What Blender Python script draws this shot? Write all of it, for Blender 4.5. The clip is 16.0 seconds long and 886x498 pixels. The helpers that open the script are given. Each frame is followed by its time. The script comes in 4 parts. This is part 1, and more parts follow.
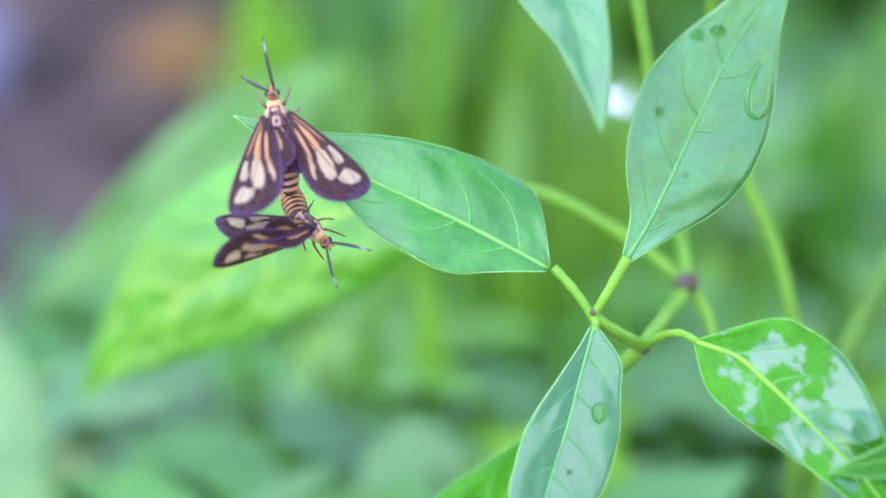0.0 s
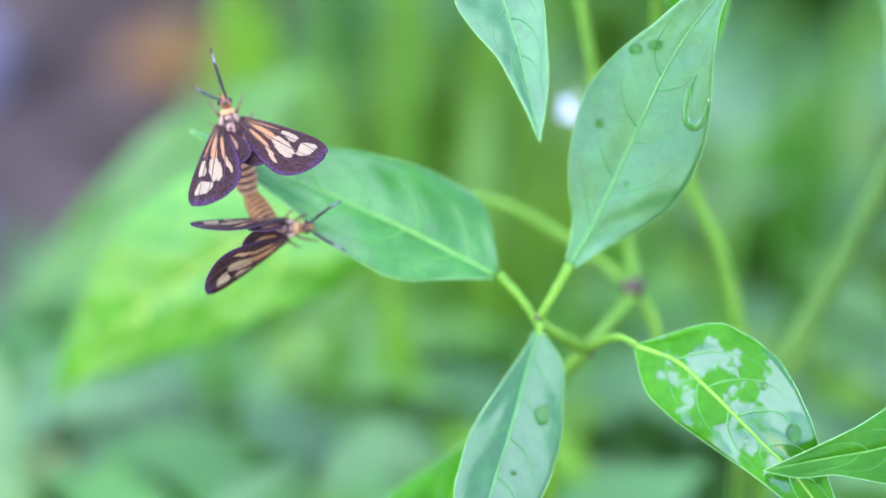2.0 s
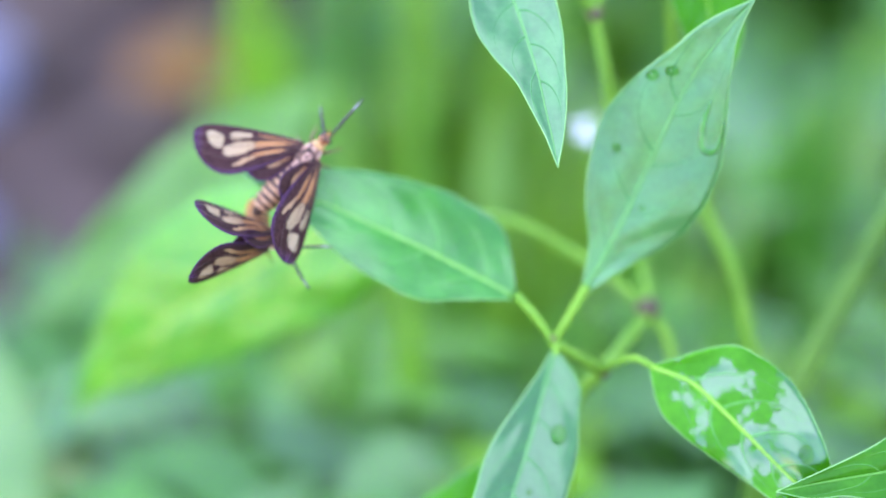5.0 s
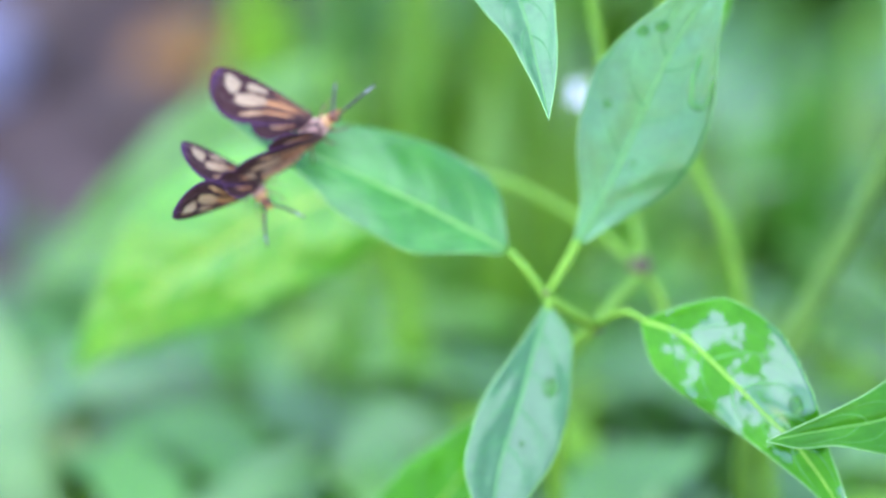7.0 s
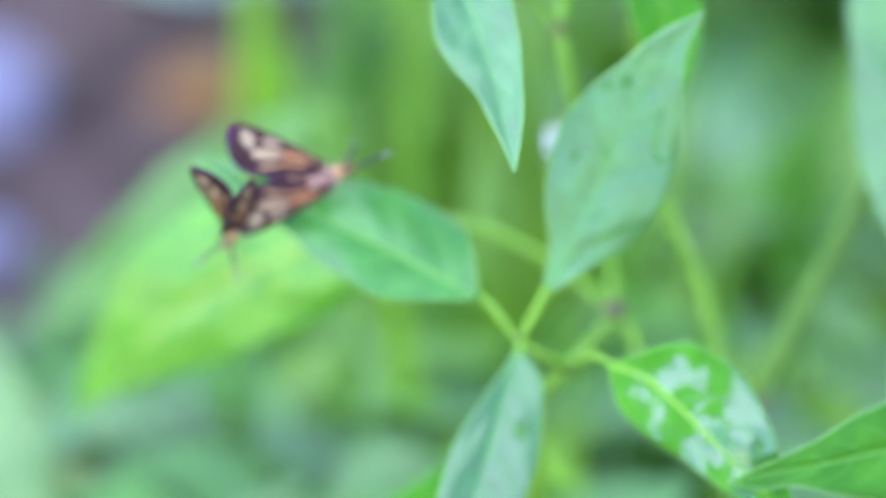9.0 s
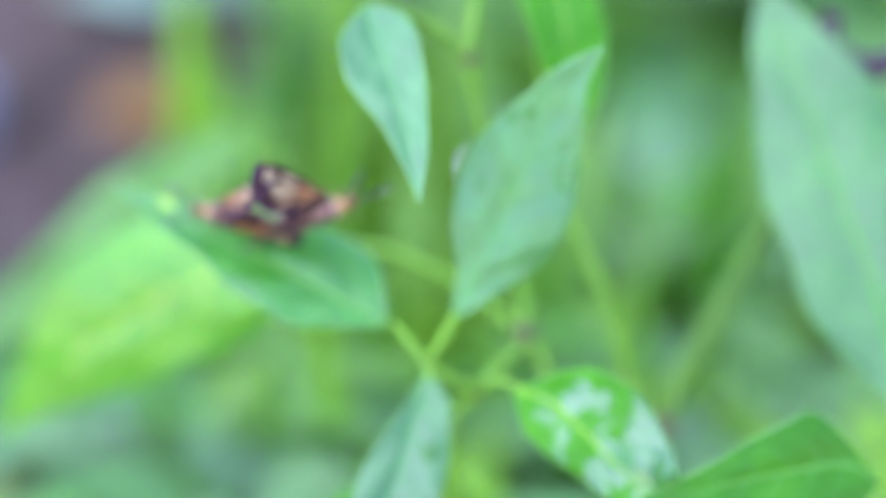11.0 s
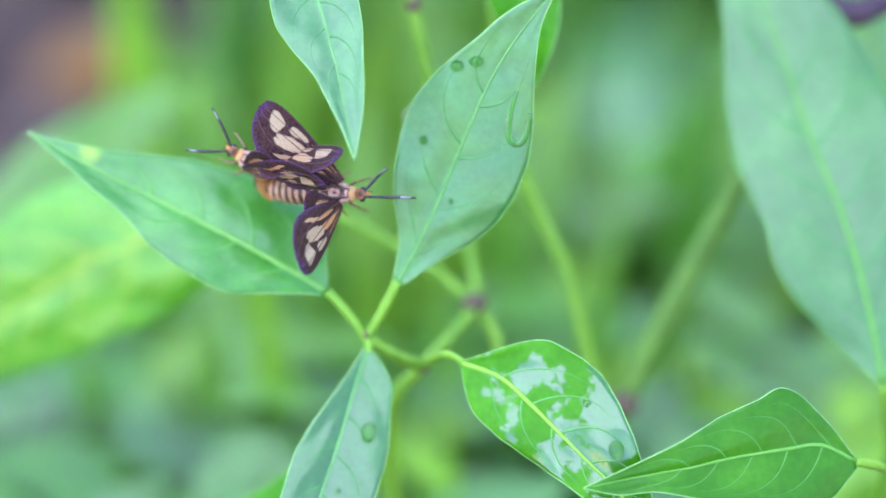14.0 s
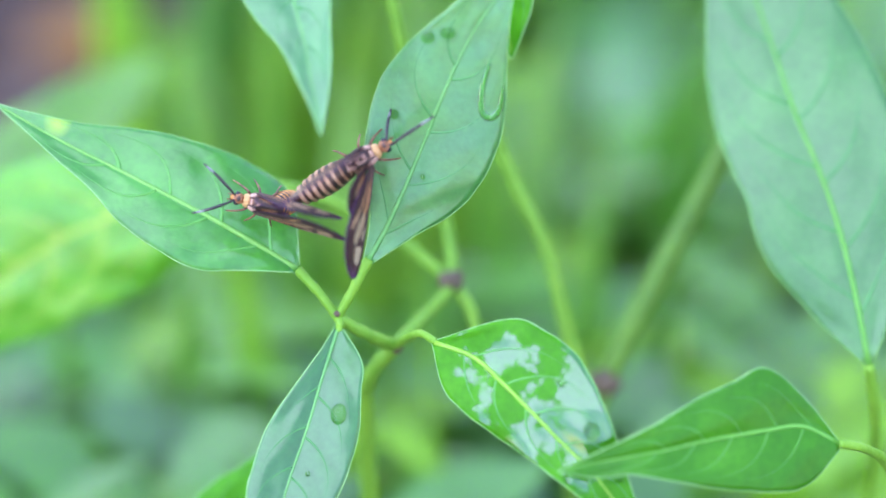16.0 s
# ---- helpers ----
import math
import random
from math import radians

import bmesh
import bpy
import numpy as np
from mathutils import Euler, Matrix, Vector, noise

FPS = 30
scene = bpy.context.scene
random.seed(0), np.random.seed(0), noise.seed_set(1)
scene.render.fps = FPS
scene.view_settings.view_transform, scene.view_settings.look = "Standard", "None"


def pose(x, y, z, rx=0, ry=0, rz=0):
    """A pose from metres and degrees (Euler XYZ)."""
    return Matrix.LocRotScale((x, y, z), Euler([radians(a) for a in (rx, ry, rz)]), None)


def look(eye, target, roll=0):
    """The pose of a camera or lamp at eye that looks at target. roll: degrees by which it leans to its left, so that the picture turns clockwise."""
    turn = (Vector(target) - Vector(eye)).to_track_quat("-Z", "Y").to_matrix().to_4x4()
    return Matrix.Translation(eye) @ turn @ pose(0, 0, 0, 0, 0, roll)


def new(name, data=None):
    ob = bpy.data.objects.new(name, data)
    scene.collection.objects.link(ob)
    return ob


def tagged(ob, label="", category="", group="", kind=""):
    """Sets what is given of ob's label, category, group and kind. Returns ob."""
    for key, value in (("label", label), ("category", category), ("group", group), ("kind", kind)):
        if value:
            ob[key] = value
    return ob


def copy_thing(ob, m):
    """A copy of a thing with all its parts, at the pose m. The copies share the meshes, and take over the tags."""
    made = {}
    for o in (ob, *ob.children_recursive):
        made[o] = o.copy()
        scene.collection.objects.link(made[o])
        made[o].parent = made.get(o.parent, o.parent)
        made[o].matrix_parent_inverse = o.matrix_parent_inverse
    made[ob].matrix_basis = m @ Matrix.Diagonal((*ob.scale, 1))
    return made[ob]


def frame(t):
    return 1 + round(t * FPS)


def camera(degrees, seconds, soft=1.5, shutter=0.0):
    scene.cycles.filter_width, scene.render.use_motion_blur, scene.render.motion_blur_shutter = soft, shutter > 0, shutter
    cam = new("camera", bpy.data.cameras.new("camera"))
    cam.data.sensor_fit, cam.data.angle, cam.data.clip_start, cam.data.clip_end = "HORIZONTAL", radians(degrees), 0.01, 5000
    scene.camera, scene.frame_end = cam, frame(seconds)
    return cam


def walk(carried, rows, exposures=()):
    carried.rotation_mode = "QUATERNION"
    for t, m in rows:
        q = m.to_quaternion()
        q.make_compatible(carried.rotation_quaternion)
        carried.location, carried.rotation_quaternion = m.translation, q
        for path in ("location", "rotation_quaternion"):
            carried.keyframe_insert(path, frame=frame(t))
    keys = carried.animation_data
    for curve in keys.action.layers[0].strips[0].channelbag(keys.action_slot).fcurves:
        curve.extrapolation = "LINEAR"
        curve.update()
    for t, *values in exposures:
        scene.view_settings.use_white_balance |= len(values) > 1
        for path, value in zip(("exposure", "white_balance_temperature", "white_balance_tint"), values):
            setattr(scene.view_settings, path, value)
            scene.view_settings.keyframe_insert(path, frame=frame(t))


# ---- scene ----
cam = camera(20.0, 16.0, soft=1.5)
PATH = [
    (0, (-0.02, -0.29, 0.37), (-0.03, 1.335, -0.797), 0.5),
    (0.5, (-0.015, -0.292, 0.37), (-0.035, 1.331, -0.798), 0.4),
    (1, (-0.012, -0.295, 0.376), (-0.036, 1.327, -0.794), 0.2),
    (1.5, (-0.008, -0.296, 0.379), (-0.041, 1.323, -0.795), -0.0),
    (2, (-0.008, -0.298, 0.379), (-0.041, 1.322, -0.794), -0.1),
    (2.5, (-0.01, -0.302, 0.381), (-0.044, 1.322, -0.786), -0.1),
    (3, (-0.009, -0.3, 0.379), (-0.043, 1.328, -0.781), -0.1),
    (3.5, (-0.008, -0.298, 0.386), (-0.054, 1.317, -0.793), -0.1),
    (5.8, (-0.012, -0.306, 0.382), (-0.038, 1.322, -0.779), 0.3),
    (6, (-0.01, -0.309, 0.379), (-0.041, 1.323, -0.776), 0.1),
    (6.5, (-0.011, -0.308, 0.38), (-0.044, 1.32, -0.78), -0.1),
    (7, (-0.008, -0.309, 0.38), (-0.049, 1.317, -0.784), -0.1),
    (7.5, (-0.008, -0.311, 0.386), (-0.039, 1.311, -0.785), 0.0),
    (8, (-0.007, -0.31, 0.388), (-0.052, 1.311, -0.782), -0.3),
    (10.3, (0.021, -0.332, 0.397), (-0.103, 1.319, -0.725), -2.2),
    (10.5, (0.02, -0.333, 0.396), (-0.085, 1.32, -0.725), -1.9),
    (11, (0.017, -0.322, 0.402), (-0.054, 1.308, -0.755), -1.2),
    (11.5, (0.022, -0.317, 0.398), (-0.05, 1.308, -0.766), -1.3),
    (12, (0.022, -0.312, 0.395), (-0.054, 1.306, -0.778), -1.6),
    (12.5, (0.022, -0.307, 0.389), (-0.054, 1.32, -0.771), -1.3),
    (13, (0.021, -0.302, 0.387), (-0.054, 1.315, -0.788), -1.3),
    (13.5, (0.022, -0.298, 0.384), (-0.047, 1.317, -0.795), -1.2),
    (14, (0.023, -0.295, 0.381), (-0.039, 1.322, -0.794), -1.1),
    (14.5, (0.023, -0.293, 0.379), (-0.043, 1.32, -0.8), -1.2),
    (15, (0.026, -0.29, 0.378), (-0.05, 1.318, -0.809), -1.5),
    (15.5, (0.029, -0.287, 0.376), (-0.052, 1.317, -0.816), -1.6),
    (16, (0.03, -0.287, 0.376), (-0.05, 1.317, -0.817), -1.6),
]
walk(cam, [(t, look(eye, target, roll)) for t, eye, target, roll in PATH], [(0, 2.10, 6500, 20), (16, 2.10, 6500, 20)])
cam.data.dof.use_dof = True
cam.data.dof.focus_distance = 0.361
cam.data.dof.aperture_fstop = 4.4

# the plant's own axes: u to the right, v up along its tilted face, n towards the viewer
PLANT = pose(0, 0, 0.15, 55, 0, 0)

# ---- sky and sun: bright overcast ----
world = bpy.data.worlds.new("overcast_sky")
scene.world = world
world.use_nodes = True
wn = world.node_tree
sky = wn.nodes.new("ShaderNodeTexSky")
sky.sky_type = "NISHITA"
sky.sun_disc = False
sky.sun_elevation, sky.sun_rotation = radians(66), radians(232)
sky.air_density, sky.dust_density, sky.ozone_density = 1.5, 0.0, 4.0
wn.links.new(sky.outputs[0], wn.nodes["Background"].inputs[0])
wn.nodes["Background"].inputs[1].default_value = 0.15
lamp = bpy.data.lights.new("sun", "SUN")
lamp.energy, lamp.angle, lamp.color = 0.95, radians(80), (0.83, 0.93, 1.0)
sun = new("sun", lamp)
sun.matrix_world = look((-0.55, -0.43, 1.55), (0, 0, 0))


# ---- materials ----
def shader(name):
    m = bpy.data.materials.new(name)
    m.use_nodes = True
    nt = m.node_tree
    return m, nt, nt.nodes["Principled BSDF"], nt.nodes["Material Output"]


def noise_node(nt, scale, detail=3.0, rough=0.55):
    tc = nt.nodes.new("ShaderNodeTexCoord")
    n = nt.nodes.new("ShaderNodeTexNoise")
    n.inputs["Scale"].default_value, n.inputs["Detail"].default_value, n.inputs["Roughness"].default_value = scale, detail, rough
    nt.links.new(tc.outputs["Object"], n.inputs["Vector"])
    return n


def ramp(nt, src, stops):
    r = nt.nodes.new("ShaderNodeValToRGB")
    while len(r.color_ramp.elements) < len(stops):
        r.color_ramp.elements.new(0.5)
    for e, (p, c) in zip(r.color_ramp.elements, stops):
        e.position, e.color = p, (*c, 1)
    nt.links.new(src, r.inputs[0])
    return r


def mixed(nt, fac, a, b, mode="MIX"):
    x = nt.nodes.new("ShaderNodeMix")
    x.data_type, x.blend_type = "RGBA", mode
    for v, s in ((fac, 0), (a, 6), (b, 7)):
        if isinstance(v, (int, float)):
            x.inputs[s].default_value = v
        elif isinstance(v, tuple):
            x.inputs[s].default_value = (*v, 1)
        else:
            nt.links.new(v, x.inputs[s])
    return x.outputs[2]


def bumped(nt, bsdf, src, strength, dist):
    b = nt.nodes.new("ShaderNodeBump")
    b.inputs["Strength"].default_value, b.inputs["Distance"].default_value = strength, dist
    nt.links.new(src, b.inputs["Height"])
    nt.links.new(b.outputs[0], bsdf.inputs["Normal"])


def leaf_material(name, deep, light, gloss, lit, wet=False, share=0.35, yellow=None, spec=0.35, wax=0.0, coat_rough=0.3, ripple=0.15, spread=0.15, pieces=False):
    m, nt, p, out = shader(name)
    big, fine = noise_node(nt, 85, 4, 0.6), noise_node(nt, 900, 4, 0.65)
    col = ramp(nt, big.outputs[0], ((0.32, tuple(c * 0.8 for c in deep)), (0.52, deep), (0.72, tuple(c * 1.1 for c in light)))).outputs[0]
    col = mixed(nt, 0.25, col, ramp(nt, fine.outputs[0], ((0.3, tuple(c * 0.6 for c in deep)), (0.75, tuple(c * 1.3 for c in light)))).outputs[0])
    if yellow:
        tc = nt.nodes.new("ShaderNodeTexCoord")
        far = nt.nodes.new("ShaderNodeVectorMath")
        far.operation = "DISTANCE"
        far.inputs[1].default_value = yellow
        nt.links.new(tc.outputs["Object"], far.inputs[0])
        near = nt.nodes.new("ShaderNodeMapRange")
        near.inputs[1].default_value, near.inputs[2].default_value, near.inputs[3].default_value, near.inputs[4].default_value = 0.0002, 0.0023, 0.8, 0.0
        nt.links.new(far.outputs["Value"], near.inputs[0])
        col = mixed(nt, near.outputs[0], col, (0.42, 0.58, 0.02))
    info = nt.nodes.new("ShaderNodeNewGeometry" if pieces else "ShaderNodeObjectInfo")
    hsv = nt.nodes.new("ShaderNodeHueSaturation")
    vary = nt.nodes.new("ShaderNodeMapRange")
    vary.inputs[3].default_value, vary.inputs[4].default_value = 1 - spread, 1 + spread
    nt.links.new(info.outputs["Random Per Island" if pieces else "Random"], vary.inputs[0])
    nt.links.new(vary.outputs[0], hsv.inputs["Value"])
    nt.links.new(col, hsv.inputs["Color"])
    col = hsv.outputs[0]
    nt.links.new(col, p.inputs["Base Color"])
    p.inputs["Specular IOR Level"].default_value = spec
    if wax:
        p.inputs["Coat Weight"].default_value, p.inputs["Coat Roughness"].default_value, p.inputs["Coat IOR"].default_value = min(wax, 1.0), coat_rough, 1.6 + max(0, wax - 1)
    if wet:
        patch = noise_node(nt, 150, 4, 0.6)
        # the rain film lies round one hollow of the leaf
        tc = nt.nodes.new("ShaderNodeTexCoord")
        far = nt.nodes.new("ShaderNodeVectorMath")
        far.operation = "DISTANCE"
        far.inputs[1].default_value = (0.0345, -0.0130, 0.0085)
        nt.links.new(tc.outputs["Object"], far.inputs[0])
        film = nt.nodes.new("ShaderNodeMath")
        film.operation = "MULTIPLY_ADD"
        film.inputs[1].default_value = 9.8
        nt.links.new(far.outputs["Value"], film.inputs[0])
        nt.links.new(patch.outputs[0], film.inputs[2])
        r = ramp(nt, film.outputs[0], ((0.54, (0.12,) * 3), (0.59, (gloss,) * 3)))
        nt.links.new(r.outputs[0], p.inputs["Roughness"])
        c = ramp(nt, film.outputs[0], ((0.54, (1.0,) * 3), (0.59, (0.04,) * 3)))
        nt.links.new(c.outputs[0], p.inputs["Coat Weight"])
        # index above water's and a blue tint put sky glare into the film
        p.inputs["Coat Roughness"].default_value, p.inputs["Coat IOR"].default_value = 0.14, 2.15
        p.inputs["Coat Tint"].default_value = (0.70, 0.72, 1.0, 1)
    else:
        r = ramp(nt, big.outputs[0], ((0.3, (gloss * 0.85,) * 3), (0.7, (gloss * 1.2,) * 3)))
        nt.links.new(r.outputs[0], p.inputs["Roughness"])
    bumped(nt, p, noise_node(nt, 330, 3).outputs[0], 0.28, 0.0007)
    # broad puckering between the veins, under the fine relief
    wide = nt.nodes.new("ShaderNodeBump")
    wide.inputs["Strength"].default_value, wide.inputs["Distance"].default_value = ripple, 0.004
    cell = nt.nodes.new("ShaderNodeTexVoronoi")
    cell.feature, cell.inputs["Scale"].default_value = "SMOOTH_F1", 330
    tc = nt.nodes.new("ShaderNodeTexCoord")
    nt.links.new(tc.outputs["Object"], cell.inputs["Vector"])
    quilt = nt.nodes.new("ShaderNodeMath")
    quilt.operation = "MULTIPLY_ADD"
    quilt.inputs[1].default_value = -0.22
    nt.links.new(cell.outputs["Distance"], quilt.inputs[0])
    nt.links.new(noise_node(nt, 170, 3, 0.5).outputs[0], quilt.inputs[2])
    nt.links.new(quilt.outputs[0], wide.inputs["Height"])
    fine_bump = [n for n in nt.nodes if n.type == "BUMP" and n is not wide][0]
    nt.links.new(wide.outputs[0], fine_bump.inputs["Normal"])
    tr = nt.nodes.new("ShaderNodeBsdfTranslucent")
    nt.links.new(mixed(nt, 0.35, col, lit), tr.inputs[0])
    mx = nt.nodes.new("ShaderNodeMixShader")
    mx.inputs[0].default_value = share
    nt.links.new(p.outputs[0], mx.inputs[1])
    nt.links.new(tr.outputs[0], mx.inputs[2])
    nt.links.new(mx.outputs[0], out.inputs[0])
    return m


def plain_material(name, a, b, scale, rough, bump=0.3, metal=0.0, spread=(0.35, 0.65)):
    m, nt, p, out = shader(name)
    n = noise_node(nt, scale, 4, 0.6)
    nt.links.new(ramp(nt, n.outputs[0], ((spread[0], a), (spread[1], b))).outputs[0], p.inputs["Base Color"])
    p.inputs["Roughness"].default_value, p.inputs["Metallic"].default_value = rough, metal
    if bump:
        bumped(nt, p, noise_node(nt, scale * 3, 3).outputs[0], bump, 0.3 / scale)
    return m


LEAF = leaf_material("leaf_green", (0.044, 0.222, 0.036), (0.072, 0.300, 0.054), 0.42, (0.12, 0.48, 0.035), spec=0.6, wax=1.12, coat_rough=0.30, ripple=0.22)
# the next two are paler than LEAF, sky sheen put into their base colour
LEAF_PALE_GREEN = leaf_material("pale_sheen_leaf_green", (0.056, 0.235, 0.052), (0.090, 0.310, 0.076), 0.42, (0.13, 0.47, 0.055), spec=0.6, wax=1.1, coat_rough=0.34, ripple=0.20)
LEAF_SHEEN = leaf_material("large_sheen_leaf_green", (0.058, 0.240, 0.034), (0.094, 0.316, 0.050), 0.42, (0.13, 0.47, 0.045), spec=0.55, wax=1.05, coat_rough=0.34, ripple=0.24)
LEAF_SIDE = leaf_material("side_leaf_green", (0.044, 0.245, 0.007), (0.074, 0.325, 0.011), 0.40, (0.14, 0.55, 0.009), spec=0.25, wax=0.2, coat_rough=0.2, ripple=0.16)
LEAF_PERCH = leaf_material("leaf_green_yellow_tip", (0.038, 0.212, 0.018), (0.066, 0.300, 0.028), 0.38, (0.12, 0.50, 0.02), yellow=(-0.0395, 0.0300, 0.001), share=0.26, spec=0.45, wax=0.8, coat_rough=0.22, ripple=0.24)
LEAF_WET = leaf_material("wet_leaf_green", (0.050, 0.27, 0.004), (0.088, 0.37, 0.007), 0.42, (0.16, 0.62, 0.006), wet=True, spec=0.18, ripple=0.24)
LEAF_BACK = leaf_material("back_leaf_green", (0.100, 0.390, 0.012), (0.175, 0.510, 0.022), 0.30, (0.29, 0.68, 0.012), share=0.40, spec=0.45, wax=1.0, coat_rough=0.18, ripple=0.5)
LEAF_BRIGHT = leaf_material("young_leaf_green", (0.190, 0.400, 0.020), (0.280, 0.510, 0.032), 0.38, (0.38, 0.640, 0.022), share=0.44, spec=0.45, wax=0.7, spread=0.38)
LEAF_WEED = leaf_material("weed_green", (0.115, 0.295, 0.022), (0.170, 0.390, 0.034), 0.38, (0.23, 0.500, 0.024), share=0.46, spec=0.5, wax=1.0, spread=0.42)
LEAF_DEEP = leaf_material("deep_weed_green", (0.056, 0.225, 0.014), (0.095, 0.315, 0.020), 0.36, (0.13, 0.44, 0.020), share=0.42, spec=0.4, wax=0.6, spread=0.35)
LEAF_GLOSS = leaf_material("glossy_weed_green", (0.085, 0.265, 0.040), (0.130, 0.345, 0.060), 0.34, (0.19, 0.45, 0.05), share=0.36, spec=0.5, wax=1.15, coat_rough=0.25, spread=0.25)
# deep and bright creepers hold the undergrowth's shade and sun in their colour
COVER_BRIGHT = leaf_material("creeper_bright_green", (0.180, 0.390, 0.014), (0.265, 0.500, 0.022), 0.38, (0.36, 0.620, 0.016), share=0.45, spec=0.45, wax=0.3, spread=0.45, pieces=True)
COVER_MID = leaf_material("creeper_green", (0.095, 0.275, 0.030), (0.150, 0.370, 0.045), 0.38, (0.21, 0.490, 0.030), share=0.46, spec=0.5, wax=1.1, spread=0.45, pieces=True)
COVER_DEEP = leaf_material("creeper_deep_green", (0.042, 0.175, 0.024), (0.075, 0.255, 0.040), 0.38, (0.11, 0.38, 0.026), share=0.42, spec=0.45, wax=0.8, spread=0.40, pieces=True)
LEAF_PALE = leaf_material("pale_leaf_green", (0.24, 0.46, 0.10), (0.33, 0.56, 0.15), 0.36, (0.40, 0.66, 0.10), share=0.42, spec=0.6, wax=1.1)
VEIN = plain_material("vein_pale_green", (0.130, 0.345, 0.050), (0.180, 0.410, 0.075), 300, 0.5, 0.2)
VEIN_FINE = plain_material("vein_mid_green", (0.066, 0.270, 0.036), (0.090, 0.315, 0.050), 300, 0.5, 0.2)
VEIN_SOFT = plain_material("vein_soft_green", (0.095, 0.295, 0.070), (0.130, 0.35, 0.09), 300, 0.5, 0.2)
VEIN_DIM = plain_material("vein_dim_green", (0.050, 0.225, 0.050), (0.072, 0.27, 0.064), 300, 0.5, 0.2)
VEIN_YELLOW = plain_material("vein_yellow_green", (0.34, 0.52, 0.05), (0.44, 0.60, 0.08), 300, 0.5, 0.2)
VEIN_LIME = plain_material("vein_lime_green", (0.17, 0.39, 0.025), (0.23, 0.45, 0.038), 300, 0.5, 0.2)
RIM = plain_material("leaf_rim_pale", (0.16, 0.37, 0.10), (0.25, 0.47, 0.15), 300, 0.6, 0.2)
VEIN_SIDE = plain_material("side_vein_green", (0.085, 0.290, 0.030), (0.115, 0.340, 0.042), 300, 0.5, 0.2)
VEIN_FAINT = plain_material("faint_vein_green", (0.048, 0.232, 0.018), (0.068, 0.280, 0.026), 300, 0.5, 0.2)
STEM = plain_material("stem_green", (0.125, 0.300, 0.016), (0.175, 0.365, 0.024), 200, 0.6, 0.3)
STEM_OLD = plain_material("old_stem_green", (0.062, 0.160, 0.010), (0.095, 0.215, 0.016), 200, 0.6, 0.3)
NODE = plain_material("node_brown", (0.07, 0.04, 0.03), (0.15, 0.10, 0.06), 500, 0.7, 0.4)
SOIL = plain_material("soil_brown", (0.056, 0.029, 0.025), (0.120, 0.070, 0.060), 18, 0.9, 0.6)
LITTER = plain_material("litter_brown", (0.045, 0.022, 0.016), (0.11, 0.060, 0.044), 60, 0.8, 0.4)
DRY = plain_material("dry_leaf_orange", (0.185, 0.072, 0.012), (0.29, 0.120, 0.018), 50, 0.7, 0.4)
CURL = plain_material("dry_leaf_purple", (0.03, 0.012, 0.025), (0.08, 0.03, 0.05), 200, 0.6, 0.4)
PETAL = plain_material("petal_white", (0.7, 0.7, 0.75), (0.85, 0.85, 0.88), 200, 0.6, 0.1)
PALE = plain_material("withered_pale", (0.17, 0.25, 0.17), (0.27, 0.36, 0.26), 60, 0.7, 0.3)
STONE = plain_material("stone_grey", (0.20, 0.17, 0.25), (0.30, 0.26, 0.36), 40, 0.85, 0.4)
CHITIN = plain_material("moth_black_brown", (0.028, 0.011, 0.008), (0.110, 0.043, 0.030), 900, 0.45, 0.5)
THORAX = plain_material("moth_thorax_scales", (0.055, 0.018, 0.015), (0.42, 0.19, 0.13), 700, 0.45, 0.7, spread=(0.42, 0.66))
TUFT = plain_material("moth_tuft", (0.32, 0.13, 0.10), (0.66, 0.38, 0.29), 900, 0.5, 0.6)
BAND = plain_material("moth_orange_band", (0.56, 0.18, 0.035), (0.68, 0.29, 0.08), 900, 0.55, 0.4)
BAND_PALE = plain_material("moth_cream_band", (0.44, 0.19, 0.10), (0.60, 0.32, 0.19), 900, 0.5, 0.4)
HEAD = plain_material("moth_head_scales", (0.20, 0.055, 0.025), (0.60, 0.25, 0.11), 700, 0.5, 0.5)
COLLAR = plain_material("moth_orange_collar", (0.50, 0.22, 0.07), (0.64, 0.37, 0.17), 900, 0.6, 0.5)
LEG = plain_material("moth_leg", (0.035, 0.016, 0.014), (0.34, 0.14, 0.07), 350, 0.5, 0.3)
FEELER = plain_material("moth_feeler", (0.016, 0.011, 0.013), (0.06, 0.04, 0.045), 1500, 0.5, 0.4)
FEELER_TIP = plain_material("moth_feeler_tip", (0.13, 0.12, 0.13), (0.32, 0.30, 0.31), 900, 0.5, 0.2)
EYE = plain_material("moth_eye", (0.01, 0.008, 0.012), (0.03, 0.02, 0.03), 600, 0.12, 0.0)


